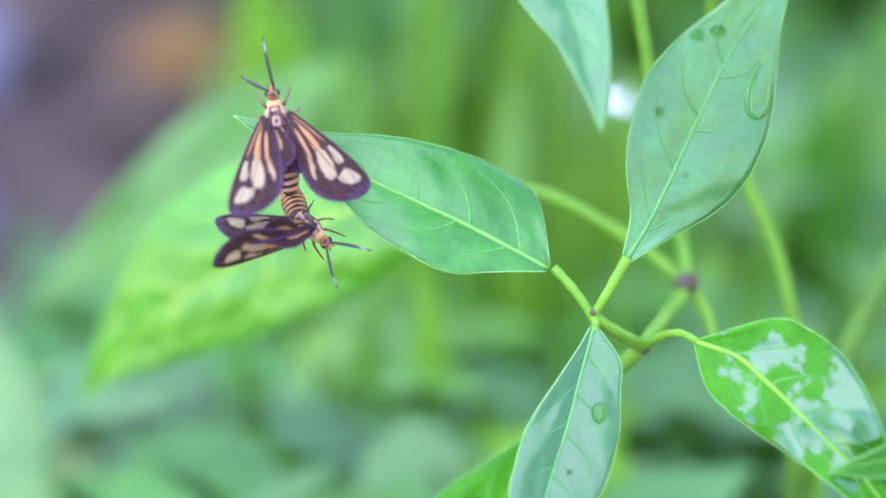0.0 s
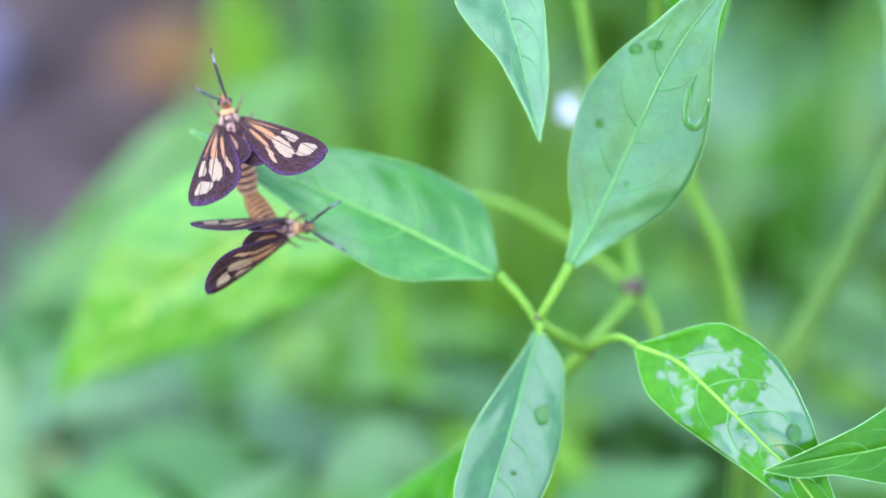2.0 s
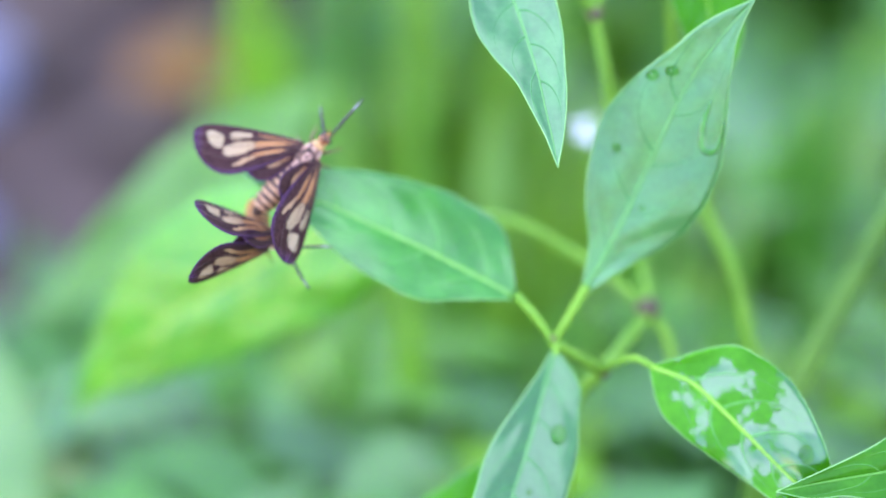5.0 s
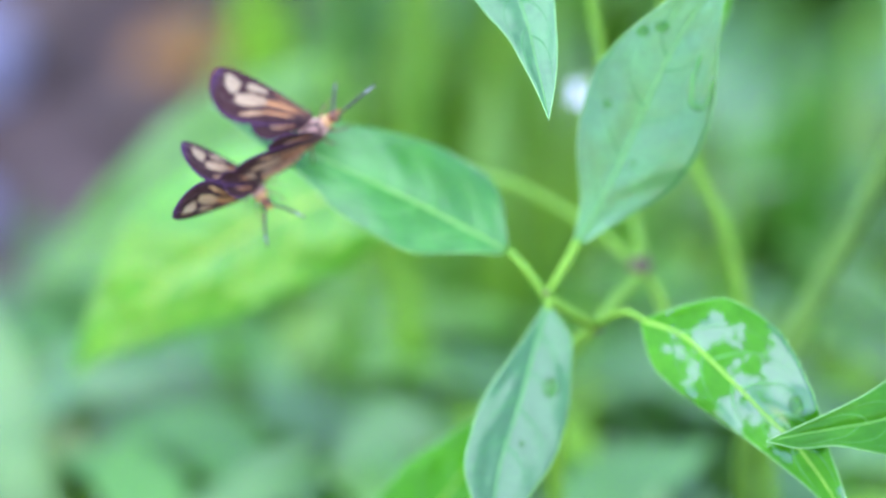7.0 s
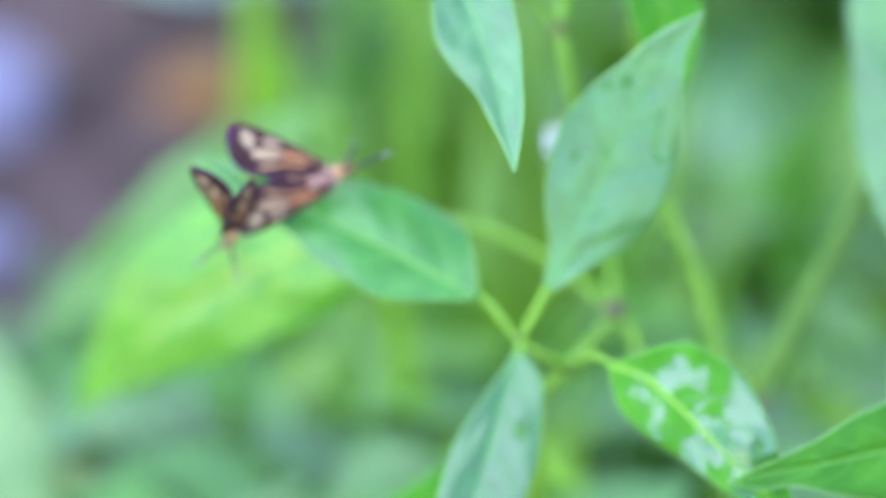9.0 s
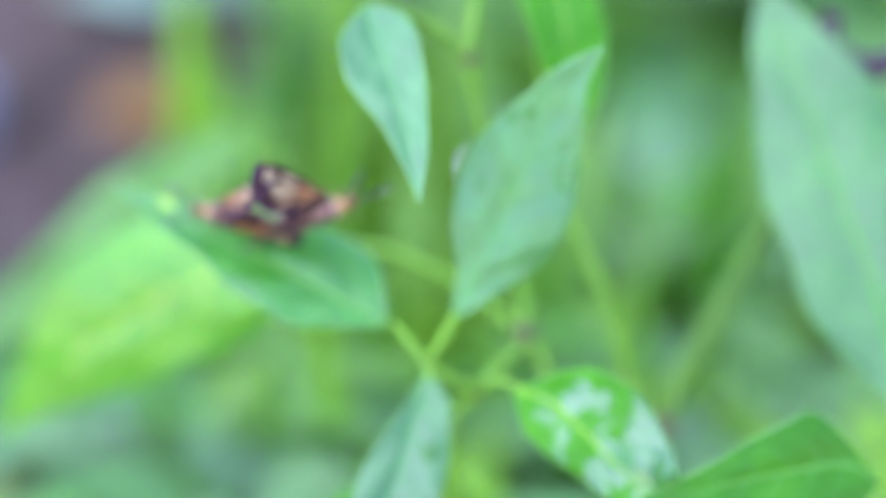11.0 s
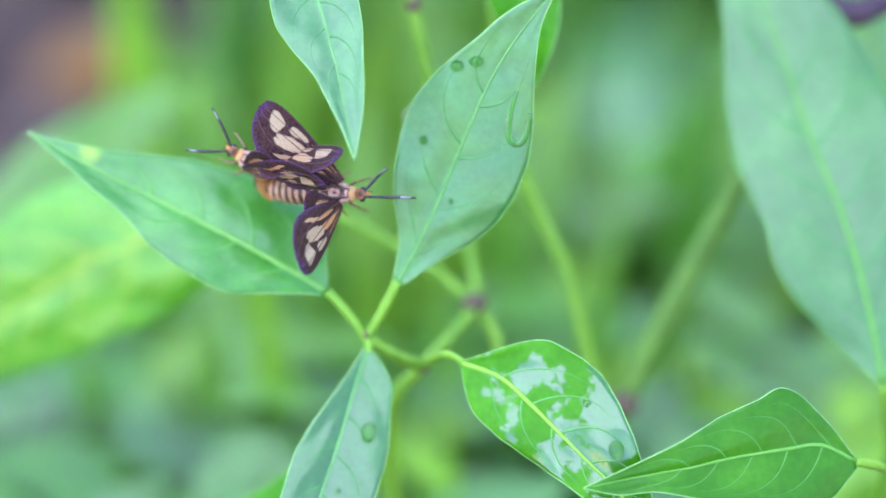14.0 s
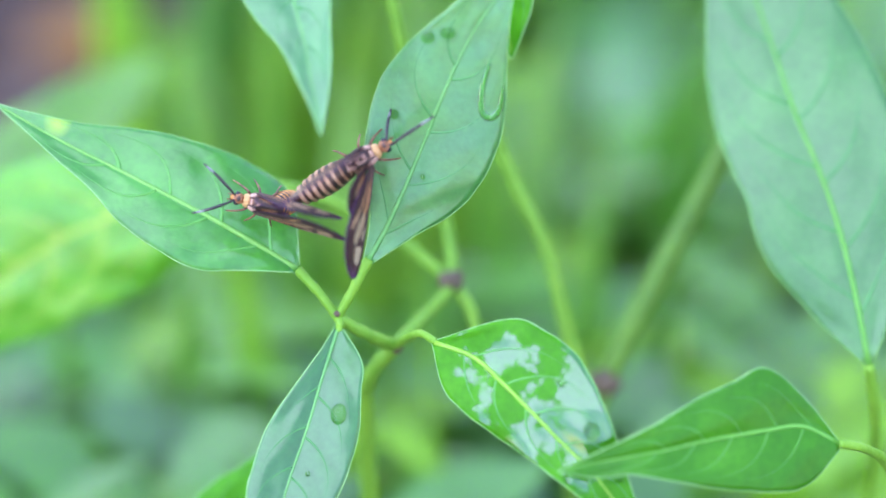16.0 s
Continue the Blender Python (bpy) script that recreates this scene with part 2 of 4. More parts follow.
def wing_material():
    """Dark purple scales with bare cream windows; the wing's 'window' and 'warm' attributes say where they lie."""
    m, nt, p, out = shader("moth_wing")
    att, warm = nt.nodes.new("ShaderNodeAttribute"), nt.nodes.new("ShaderNodeAttribute")
    att.attribute_name, warm.attribute_name = "window", "warm"
    grain = noise_node(nt, 2600, 3, 0.7)
    dark = ramp(nt, grain.outputs[0], ((0.3, (0.016, 0.007, 0.006)), (0.7, (0.080, 0.034, 0.032)))).outputs[0]
    rim = nt.nodes.new("ShaderNodeAttribute")
    rim.attribute_name = "fringe"
    dark = mixed(nt, rim.outputs["Fac"], dark, ramp(nt, grain.outputs[0], ((0.3, (0.026, 0.010, 0.024)), (0.7, (0.130, 0.056, 0.125)))).outputs[0])
    pale = mixed(nt, warm.outputs["Fac"], (0.48, 0.37, 0.25), (0.62, 0.21, 0.055))
    pale = mixed(nt, 0.3, pale, ramp(nt, grain.outputs[0], ((0.3, (0.28, 0.17, 0.12)), (0.7, (0.58, 0.43, 0.32)))).outputs[0])
    edge = nt.nodes.new("ShaderNodeMath")
    edge.operation = "MULTIPLY_ADD"
    edge.inputs[1].default_value, edge.inputs[2].default_value = 0.22, -0.11
    nt.links.new(grain.outputs[0], edge.inputs[0])
    add = nt.nodes.new("ShaderNodeMath")
    nt.links.new(att.outputs["Fac"], add.inputs[0])
    nt.links.new(edge.outputs[0], add.inputs[1])
    mask = ramp(nt, add.outputs[0], ((0.42, (0, 0, 0)), (0.58, (1, 1, 1)))).outputs[0]
    nt.links.new(mixed(nt, mask, dark, pale), p.inputs["Base Color"])
    # the bare windows away from the wing's root let some light through
    clear = nt.nodes.new("ShaderNodeMapRange")
    clear.inputs[3].default_value, clear.inputs[4].default_value = 1.0, 0.78
    nt.links.new(mask, clear.inputs[0])
    nt.links.new(clear.outputs[0], p.inputs["Alpha"])
    p.inputs["Roughness"].default_value, p.inputs["Specular IOR Level"].default_value = 0.55, 0.1
    p.inputs["Sheen Weight"].default_value = 0.012
    p.inputs["Sheen Roughness"].default_value = 0.4
    p.inputs["Sheen Tint"].default_value = (0.55, 0.3, 0.8, 1)
    p.inputs["Specular Tint"].default_value = (0.95, 0.65, 0.95, 1)
    bumped(nt, p, grain.outputs[0], 0.3, 0.0001)
    return m


WING = wing_material()


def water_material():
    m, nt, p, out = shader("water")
    # green tint stands in for the leaf's sky sheen missing under water
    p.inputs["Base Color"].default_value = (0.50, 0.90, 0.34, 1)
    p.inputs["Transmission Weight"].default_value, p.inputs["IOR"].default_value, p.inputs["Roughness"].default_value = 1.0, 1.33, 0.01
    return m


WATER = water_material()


# ---- mesh helpers (lengths in mm unless said) ----
MM = 0.001


def part(name, bm, material, parent, label=""):
    me = bpy.data.meshes.new(name)
    bm.normal_update()
    bm.to_mesh(me)
    bm.free()
    me.materials.append(material)
    for f in me.polygons:
        f.use_smooth = True
    ob = new(name, me)
    ob.parent = parent
    return tagged(ob, label)


def thing(name, label, category, place=None, group=""):
    ob = new(name)
    ob.matrix_basis = place or Matrix()
    ob.empty_display_size = 0.01
    return tagged(ob, label, category, group)


def smooth_line(points, count):
    """Catmull-Rom through the points."""
    pts = [Vector(p) for p in points]
    pts = [2 * pts[0] - pts[1], *pts, 2 * pts[-1] - pts[-2]]
    spans, line = len(pts) - 3, []
    for i in range(count):
        x = i / (count - 1) * spans
        k = min(int(x), spans - 1)
        t = x - k
        a, b, c, d = pts[k:k + 4]
        line.append(0.5 * (2 * b + (c - a) * t + (2 * a - 5 * b + 4 * c - d) * t * t + (3 * b - a - 3 * c + d) * t ** 3))
    return line


def tube(bm, line, radius, sides=8, flat=1.0, up=Vector((0, 0, 1))):
    """A capped tube along a line; radius is a number or a function of 0..1."""
    rings, n = [], len(line)
    for i, p in enumerate(line):
        d = (line[min(i + 1, n - 1)] - line[max(i - 1, 0)]).normalized()
        side = d.cross(up)
        side = side.normalized() if side.length > 1e-4 else Vector((1, 0, 0))
        top = side.cross(d)
        r = radius(i / (n - 1)) if callable(radius) else radius
        rings.append([bm.verts.new((p + (side * math.cos(a) + top * math.sin(a) * flat) * r) * MM) for a in (2 * math.pi * k / sides for k in range(sides))])
    for a, b in zip(rings, rings[1:]):
        for k in range(sides):
            bm.faces.new((a[k], a[(k + 1) % sides], b[(k + 1) % sides], b[k]))
    bm.faces.new(rings[0][::-1])
    bm.faces.new(rings[-1])


def blob(bm, centre, radii, turn=None, seg=14, rings=9, rough=0.0):
    m = Matrix.Translation(Vector(centre) * MM) @ (turn or Matrix()) @ Matrix.Diagonal((*[r * MM for r in radii], 1))
    made = bmesh.ops.create_uvsphere(bm, u_segments=seg, v_segments=rings, radius=1, matrix=m)["verts"]
    if rough:
        for v in made:
            v.co += (v.co - Vector(centre) * MM) * (noise.noise(v.co * 900) * rough)
    return made


def blade_width(t, peak, sharp):
    """0 at both ends, 1 at peak; sharp sets how fine the tip is."""
    t = min(max(t, 1e-4), 1 - 1e-4)
    a = sharp * peak / (1 - peak)
    return (t / peak) ** a * ((1 - t) / (1 - peak)) ** sharp


def profile(knots, t):
    """A smooth curve through evenly spaced knots, at t from 0 to 1."""
    n = len(knots) - 1
    x = min(max(t, 0.0), 1.0) * n
    k = min(int(x), n - 1)
    f = x - k
    b, c = knots[k], knots[k + 1]
    a = knots[k - 1] if k else 2 * b - c
    d = knots[k + 2] if k + 2 <= n else 2 * c - b
    return 0.5 * (2 * b + (c - a) * f + (2 * a - 5 * b + 4 * c - d) * f * f + (3 * b - a - 3 * c + d) * f ** 3)


class Blade:
    """The surface of a leaf from base to tip. left and right are half-widths: one number shaped by peak and sharp, or a row of
    them from base to tip; bow bends the midrib sideways, as one number or such a row."""

    def __init__(self, base, tip, left, right, peak=(0.38, 0.38), sharp=1.15, bow=0.0, arch=2.0, fold=0.12, tilt=0.0, wave=0.25, seed=0, edge=0.05, curl=0.0):
        self.rows = (left, right) if isinstance(left, tuple) else None
        self.sway = bow if isinstance(bow, tuple) else None
        self.curl = curl
        if self.rows:
            left, right = max(left), max(right)
        self.base, self.tip = Vector(base), Vector(tip)
        self.along = self.tip - self.base
        d = self.along.normalized()
        self.side = Vector((0, 0, 1)).cross(d).normalized()
        self.face = d.cross(self.side).normalized()
        self.left, self.right, self.peak, self.sharp = left, right, peak, sharp if isinstance(sharp, tuple) else (sharp, sharp)
        self.bow, self.arch, self.fold, self.tilt, self.wave, self.seed, self.edge = bow, arch, fold, tilt, wave, seed, edge

    def at(self, t, q):
        """t from base to tip, q from -1 (right edge) to 1 (left edge)."""
        hump = 4 * t * (1 - t)
        mid = self.base + self.along * t + self.side * (profile(self.sway, t) if self.sway else self.bow * hump) + self.face * (self.arch * hump)
        if self.rows:
            w = max(profile(self.rows[0 if q > 0 else 1], t), 0.02)
        else:
            w = (self.left if q > 0 else self.right) * blade_width(t, self.peak[0] if q > 0 else self.peak[1], self.sharp[0] if q > 0 else self.sharp[1])
        wob = 1 + self.edge * (math.sin(9 * t + self.seed * 1.7 + (2 if q > 0 else 0)) + 0.6 * math.sin(23 * t + self.seed + (1 if q > 0 else 0)) + 0.25 * math.sin(61 * t + self.seed)) * abs(q)
        x = w * q * wob
        lift = abs(x) * self.fold - (0.010 + self.curl) * x * x + x * self.tilt
        lift += self.wave * abs(q) ** 2 * math.sin(15 * t + self.seed + (1.3 if q > 0 else 0)) * min(1, w / 4)
        # the lamina bulges a little between the lateral veins
        lift += 0.08 * math.sin(2 * math.pi * (7 * t - 1.4 * abs(q))) * abs(q) * (1 - abs(q)) * 4 * min(1, w / 6)
        lift += 0.45 * noise.noise(Vector((t * 5, q * 2.2, self.seed * 3.7))) * min(1, w / 5)
        return mid + self.side * x + self.face * lift


def leaf(parent, blade, material, rows=44, cols=11, veins=5, rest=None, rim=True, label="", thick=0.22, vein=VEIN):
    bm = bmesh.new()
    grids = []
    for dn in (0, -thick):
        g = []
        for i in range(rows + 1):
            t = i / rows
            g.append([bm.verts.new((blade.at(t, -1 + 2 * j / (2 * cols)) + blade.face * dn) * MM) for j in range(2 * cols + 1)])
        grids.append(g)
    top, low = grids
    for i in range(rows):
        for j in range(2 * cols):
            bm.faces.new((top[i][j], top[i + 1][j], top[i + 1][j + 1], top[i][j + 1]))
            bm.faces.new((low[i][j + 1], low[i + 1][j + 1], low[i + 1][j], low[i][j]))
    for i in range(rows):
        for j, flip in ((0, 1), (2 * cols, 0)):
            q = (top[i][j], low[i][j], low[i + 1][j], top[i + 1][j])
            bm.faces.new(q if flip else q[::-1])
    for i, flip in ((0, 0), (rows, 1)):
        for j in range(2 * cols):
            q = (top[i][j], low[i][j], low[i][j + 1], top[i][j + 1])
            bm.faces.new(q if flip else q[::-1])
    bmesh.ops.recalc_face_normals(bm, faces=bm.faces)
    ob = part("leaf", bm, material, parent, label)
    if rest is not None:
        ob.matrix_basis = rest
    size = max(blade.left, blade.right)
    bm = bmesh.new()
    tube(bm, [blade.at(0.97 * i / 30, 0.0) + blade.face * 0.05 for i in range(31)], lambda t: (0.37 - 0.27 * t) * min(1.25, size / 9), 6, 0.42, blade.face)
    part("midrib", bm, VEIN_SOFT if material in (LEAF, LEAF_PALE_GREEN) else VEIN_SIDE if material is LEAF_SIDE else VEIN_LIME if material is LEAF_WET else VEIN_SIDE if material is LEAF_SHEEN else vein, ob, "pale green midrib")
    for k in range(veins):
        for s in (1, -1):
            t0 = 0.09 + 0.66 * (k + (0.25 if s > 0 else 0)) / max(veins, 1)
            line = []
            for i in range(15):
                x = i / 14
                line.append(blade.at(min(t0 + 0.10 * x + 0.14 * x ** 2.2, 0.97), s * 0.80 * math.sin(x * 1.45)))
            bm = bmesh.new()
            tube(bm, line, lambda t: (0.22 if material is LEAF_PERCH else 0.17) * min(1.5, max(1, size / 9)) * (1.15 - 1.05 * t), 5, 0.22, blade.face)
            part("vein", bm, (VEIN_DIM if material in (LEAF, LEAF_PALE_GREEN, LEAF_SHEEN) else VEIN_FAINT if material is LEAF_SIDE else VEIN_FINE) if vein is VEIN else vein, ob)
    if rim:
        for s in (1, -1):
            bm = bmesh.new()
            tube(bm, [blade.at(i / 50, s) - blade.face * thick * 0.4 for i in range(51)], 0.105, 6, 1.0, blade.face)
            part("leaf_margin", bm, RIM, ob, "pale thickened edge")
    return ob


def stalk(parent, points, r0, r1, material=STEM, name="stem", count=0):
    bm = bmesh.new()
    line = smooth_line(points, count or 8 * len(points))
    tube(bm, line, lambda t: (r0 + (r1 - r0) * t) * (1 + 0.06 * math.sin(23 * t)), 10)
    return part(name, bm, material, parent)


def swelling(parent, p, r, material=NODE):
    bm = bmesh.new()
    blob(bm, p, (r, r * 0.9, r * 0.95), rough=0.25)
    return part("node", bm, material, parent, "brown swollen stem node")


DOWN = PLANT.to_3x3().inverted() @ Vector((0, 0, -1))


def to_ground(p, lean=(0, 0)):
    """The place on the soil under p, in the plant's axes."""
    height = (PLANT @ (Vector(p) * MM)).z / MM
    return Vector(p) + DOWN * (height + 2) + Vector((lean[0], lean[1] * 0.57, -lean[1] * 0.82))


def plant_base(p):
    g = PLANT @ (Vector(p) * MM)
    base = Matrix.Translation((g.x, g.y, 0))
    return base, base.inverted() @ PLANT


def settle(root, rest):
    for ob in root.children:
        if ob.matrix_basis == Matrix():
            ob.matrix_basis = rest


# ---- ground ----
bm = bmesh.new()
steps = [-400, -60, -12, -4, -2] + [-1.2 + 0.04 * i for i in range(61)] + [2, 4, 12, 60, 400]
rows_ = [[bm.verts.new((x, y, 0.004 * noise.noise((x * 14, y * 14, 0)) + 0.0025 * noise.noise((x * 60, y * 60, 3)) if max(abs(x), abs(y)) < 2 else 0)) for x in steps] for y in steps]
for a, b in zip(rows_, rows_[1:]):
    for k in range(len(steps) - 1):
        bm.faces.new((a[k], a[k + 1], b[k + 1], b[k]))
ground = tagged(part("ground", bm, SOIL, None), "brown bare soil with leaf litter", "ground", kind="structure")

# ---- the plant on which the moths sit ----
root_at = to_ground((3.4, -10.6, -14))
place, rest = plant_base(root_at)
chilli = thing("leafy_plant", "young green plant with broad pointed wet leaves", "plant", place)
stalk(chilli, (root_at, (2.6, -22, -24), (3.4, -10.6, -14), (7.9, -4.7, -9)), 1.5, 1.15)
stalk(chilli, ((7.9, -4.7, -9), (4, -2.6, -4), (0, 0, -0.4)), 1.1, 0.85)
stalk(chilli, ((7.9, -4.7, -9), (12, -0.5, -17), (15.7, 4.4, -24), (14.6, 14.2, -28), (11, 28, -23), (8.1, 42.1, -18), (6.2, 51.1, -16)), 1.1, 0.9)
stalk(chilli, ((6.2, 51.1, -16), (7.5, 62, -16), (8, 80, -14)), 0.9, 0.7)
stalk(chilli, ((15.7, 4.4, -24), (18.5, 0.5, -23), (19.9, -4, -22)), 1.0, 0.8)
stalk(chilli, ((0, 0, -0.4), (-2.6, 3.6, 0.3), (-5.8, 7.1, 0.3)), 0.66, 0.7, name="petiole")
stalk(chilli, ((0, 0, -0.4), (2.4, 4.2, 1.0), (4.8, 8.7, 2)), 0.66, 0.8, name="petiole")
stalk(chilli, ((0, 0, -0.4), (0.4, -0.7, 0.2), (0.3, -2, 0.2)), 0.66, 0.56, name="petiole")
stalk(chilli, ((7.9, -4.7, -9), (10.5, -2.7, -2), (12.5, -2.1, 3), (14.7, -3.1, 6)), 0.7, 0.52, name="petiole")
stalk(chilli, ((6.2, 51.1, -16), (1.5, 55.5, -11), (-2.9, 57.4, -6), (-9.9, 58.0, 5)), 0.7, 0.52, name="petiole")
stalk(chilli, ((15.7, 4.4, -24), (6.6, 11.4, -26), (-7.5, 18.3, -27), (-22.7, 18.9, -34)), 1.0, 0.9, name="petiole")
swelling(chilli, (7.9, -4.7, -8.8), 1.3)
swelling(chilli, (15.7, 4.4, -23.5), 2.0)
swelling(chilli, (6.2, 51.1, -15.8), 1.4)
swelling(chilli, (0.0, 0.6, 0.2), 0.55)
settle(chilli, rest)
PERCH = Blade((-5.7, 7.0, 0.3), (-48.7, 33.7, 0.5), (0.6, 4.4, 7.8, 8.1, 7.0, 4.7, 3.1, 1.4, 0), (0.6, 9.2, 10.6, 10.0, 8.4, 6.2, 3.6, 1.7, 0),
              bow=(0, -0.2, -0.2, -0.1, 0, 0.2, 0.4, 0.3, 0), arch=1.2, fold=0.24, tilt=0.05, wave=0.3, seed=1, edge=0.015, curl=0.015)
perch_leaf = leaf(chilli, PERCH, LEAF_PERCH, rest=rest, veins=4, label="green leaf with a pale midrib under the moths")
perch_rest = rest
RIGHT = Blade((4.5, 8.2, 2), (28.1, 51.2, 14), (0.6, 2.9, 6.6, 8.6, 9.1, 7.6, 4.9, 3.2, 0), (0.6, 3.9, 7.9, 9.9, 9.7, 8.1, 5.1, 1.9, 0),
              bow=(0, -0.1, 0.3, 0.9, 1.5, 2.0, 2.0, 1.2, 0), arch=-0.5, fold=0.13, wave=0.3, seed=2, edge=0.015, curl=0.006)
leaf(chilli, RIGHT, LEAF, rest=rest, veins=4)
UPPER = Blade((-9.7, 58.2, 5), (-0.4, 26.2, 22), (0.6, 5.3, 5.9, 5.6, 5.0, 4.0, 3.2, 1.8, 0), (0.6, 4.6, 6.3, 6.7, 5.3, 3.4, 2.0, 0.9, 0),
              bow=(0, -0.1, 0.6, 0.8, 0.9, 0.9, 0.6, 0.4, 0), arch=1.0, fold=0.35, wave=0.15, seed=3, edge=0.015)
leaf(chilli, UPPER, LEAF_PALE_GREEN, rest=rest, veins=4)
LOWER = Blade((0.2, -1.2, 0.2), (-8, -36, 12), (0.4, 4.8, 6.2, 7.1, 7.5, 7.4, 6.0, 3.4, 0), (0.4, 1.5, 3.0, 4.7, 5.7, 5.5, 5.0, 3.0, 0),
              bow=(0, -0.2, -0.4, -0.5, -0.8, -1.2, -1.3, -0.8, 0), arch=1.5, fold=0.34, wave=0.2, seed=4, edge=0.015, curl=0.022)
leaf(chilli, LOWER, LEAF, rest=rest, veins=4)
GLOSSY = Blade((14.4, -3.1, 6), (46.5, -35, 12), (0.4, 7.8, 9.8, 9.6, 8.3, 5.6, 3.2, 1.6, 0), (0.4, 6.1, 6.9, 5.8, 4.7, 3.8, 2.6, 1.3, 0),
               bow=(0, 2.6, 3.0, 3.1, 3.1, 3.2, 2.6, 1.4, 0), arch=3.0, fold=0.14, tilt=0.05, wave=0.6, seed=5, edge=0.025, curl=0.008)
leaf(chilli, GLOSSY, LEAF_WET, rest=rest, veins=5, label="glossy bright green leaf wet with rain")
BACK = Blade((-22.5, 19, -34), (-83.4, -17.9, -62), (0.5, 9.5, 12.9, 13, 12.2, 9.8, 6.8, 2.2, 0), (0.5, 8, 12, 14, 14.1, 13, 10, 5, 0),
             bow=(0, -3, -5, -6.2, -6.1, -5.8, -4.5, -2.4, 0), arch=3.0, fold=0.05, wave=0.4, seed=6, edge=0.02)
leaf(chilli, BACK, LEAF_BACK, rest=rest, veins=5, vein=VEIN_YELLOW)


def neighbour(stem_points, r0, r1, leaves, label, lean=(0, 0), bark=STEM):
    g = to_ground(stem_points[-1], lean)
    place, rest = plant_base(g)
    ob = thing("leafy_plant", label, "plant", place, "plants round about")
    last, before = Vector(stem_points[-1]), Vector(stem_points[-2])
    onward = last + ((last - before).normalized() * 0.65 + (g - last).normalized() * 0.35) * 16
    lower = onward + (g - onward) * 0.3
    stalk(ob, (*stem_points, onward, lower, g), r0, r1, bark)
    settle(ob, rest)
    for blade, mat, veins in leaves:
        leaf(ob, blade, mat, rest=rest, veins=veins)
    return ob, rest


ob, rest = neighbour(((18, 72, -8), (19.2, 45.4, -23.9), (23.5, 24.9, -27.8), (30.2, 9.7, -29.8), (33.8, -3.9, -31.7)), 0.9, 1.4,
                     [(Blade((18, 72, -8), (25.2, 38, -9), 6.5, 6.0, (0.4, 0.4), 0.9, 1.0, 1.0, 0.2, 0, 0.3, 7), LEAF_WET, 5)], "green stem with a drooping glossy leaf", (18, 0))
ob, rest = neighbour(((78.3, -7.3, -10.0), (80.1, -14.9, -16.4), (81.5, -21.2, -26.9), (83.0, -26.5, -41.7)), 0.8, 1.3,
                     [(Blade((78.3, -7.3, -10.0), (56.7, 66.1, -27.2), (0.5, 7.2, 12.0, 12.0, 11.8, 10.7, 7.6, 4.9, 0), (0.5, 6.9, 12.1, 13.9, 14.1, 13.0, 10.1, 5.1, 0),
                            bow=(0, -1, -1.6, -1.4, -0.5, -0.3, -0.1, 0.4, 0), arch=3.0, fold=0.14, tilt=0.05, wave=0.8, seed=8, edge=0.02, curl=0.003), LEAF_SHEEN, 5)], "green plant with one large pale-ribbed leaf")
ob, rest = neighbour(((71.8, -17.1, 8), (76, -18.3, 4), (80, -21, -4), (83, -26, -16)), 0.6, 1.2,
                     [(Blade((71.8, -17.1, 8), (32, -20.1, 18), (1.0, 8.2, 8.6, 7.6, 6.2, 4.2, 2.5, 2.0, 0), (0.3, 4.4, 8.8, 7.6, 6.0, 4.3, 2.7, 1.3, 0),
                            bow=(0, -2.9, -2.9, -2.6, -2.2, -1.5, -1.1, -0.6, 0), arch=1.0, fold=0.22, wave=0.3, seed=9, edge=0.015, curl=0.012), LEAF_SIDE, 5)], "green plant with a pointed folded leaf")
ob, rest = neighbour(((69.3, 48.3, -38.4), (58.3, 24.1, -36.6), (48.6, 5.4, -36.6), (39.8, -12.3, -36.6)), 1.9, 2.1, [], "thick green stem with a dark node", (4, 10), STEM_OLD)
s = swelling(ob, (39.8, -12.3, -36.1), 2.6)
s.matrix_basis = rest
ob, rest = neighbour(((-42.4, 43.2, -110), (-38, 34, -112), (-34, 22, -118)), 0.9, 1.3,
                     [(Blade((-42.4, 43.2, -110), (-97.8, -2.9, -100), 7.5, 8.5, (0.45, 0.45), 1.0, 0, 3, 0.1, 0, 0.5, 10), LEAF_WEED, 4)], "bright green plant with a broad leaf")
ob, rest = neighbour(((-106, -76, -90), (-104, -84, -94), (-102, -92, -98)), 0.9, 1.3,
                     [(Blade((-106, -76, -90), (-118, 4, -88), 15, 22, (0.5, 0.5), 0.7, 0, 3, 0.1, 0, 0.5, 11), LEAF_PALE, 4)], "pale green plant with a broad rounded leaf")
ob, rest = neighbour(((-30, -52, -16), (-30, -58, -24), (-28, -62, -34)), 0.8, 1.2,
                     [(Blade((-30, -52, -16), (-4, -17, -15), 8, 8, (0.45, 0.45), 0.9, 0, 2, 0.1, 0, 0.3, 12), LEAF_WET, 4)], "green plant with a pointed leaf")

# the small white flower behind the plant
flower = thing("white_flower", "small white five-petalled flower on a thin stalk", "flower", plant_base((6.7, 33.6, -46))[0])
frest = plant_base((6.7, 33.6, -46))[1]
for k in range(5):
    a = 2 * math.pi * k / 5
    bm = bmesh.new()
    blob(bm, (6.7 + 1.5 * math.cos(a), 33.6 + 1.5 * math.sin(a), -46 + 0.3 * (k % 2)), (1.3, 0.9, 0.25), Matrix.Rotation(a, 4, "Z"), 10, 6)
    part("petal", bm, PETAL, flower)
bm = bmesh.new()
blob(bm, (6.7, 33.6, -45.7), (0.4, 0.4, 0.35), None, 10, 6)
part("flower_centre", bm, BAND, flower, "yellow centre")
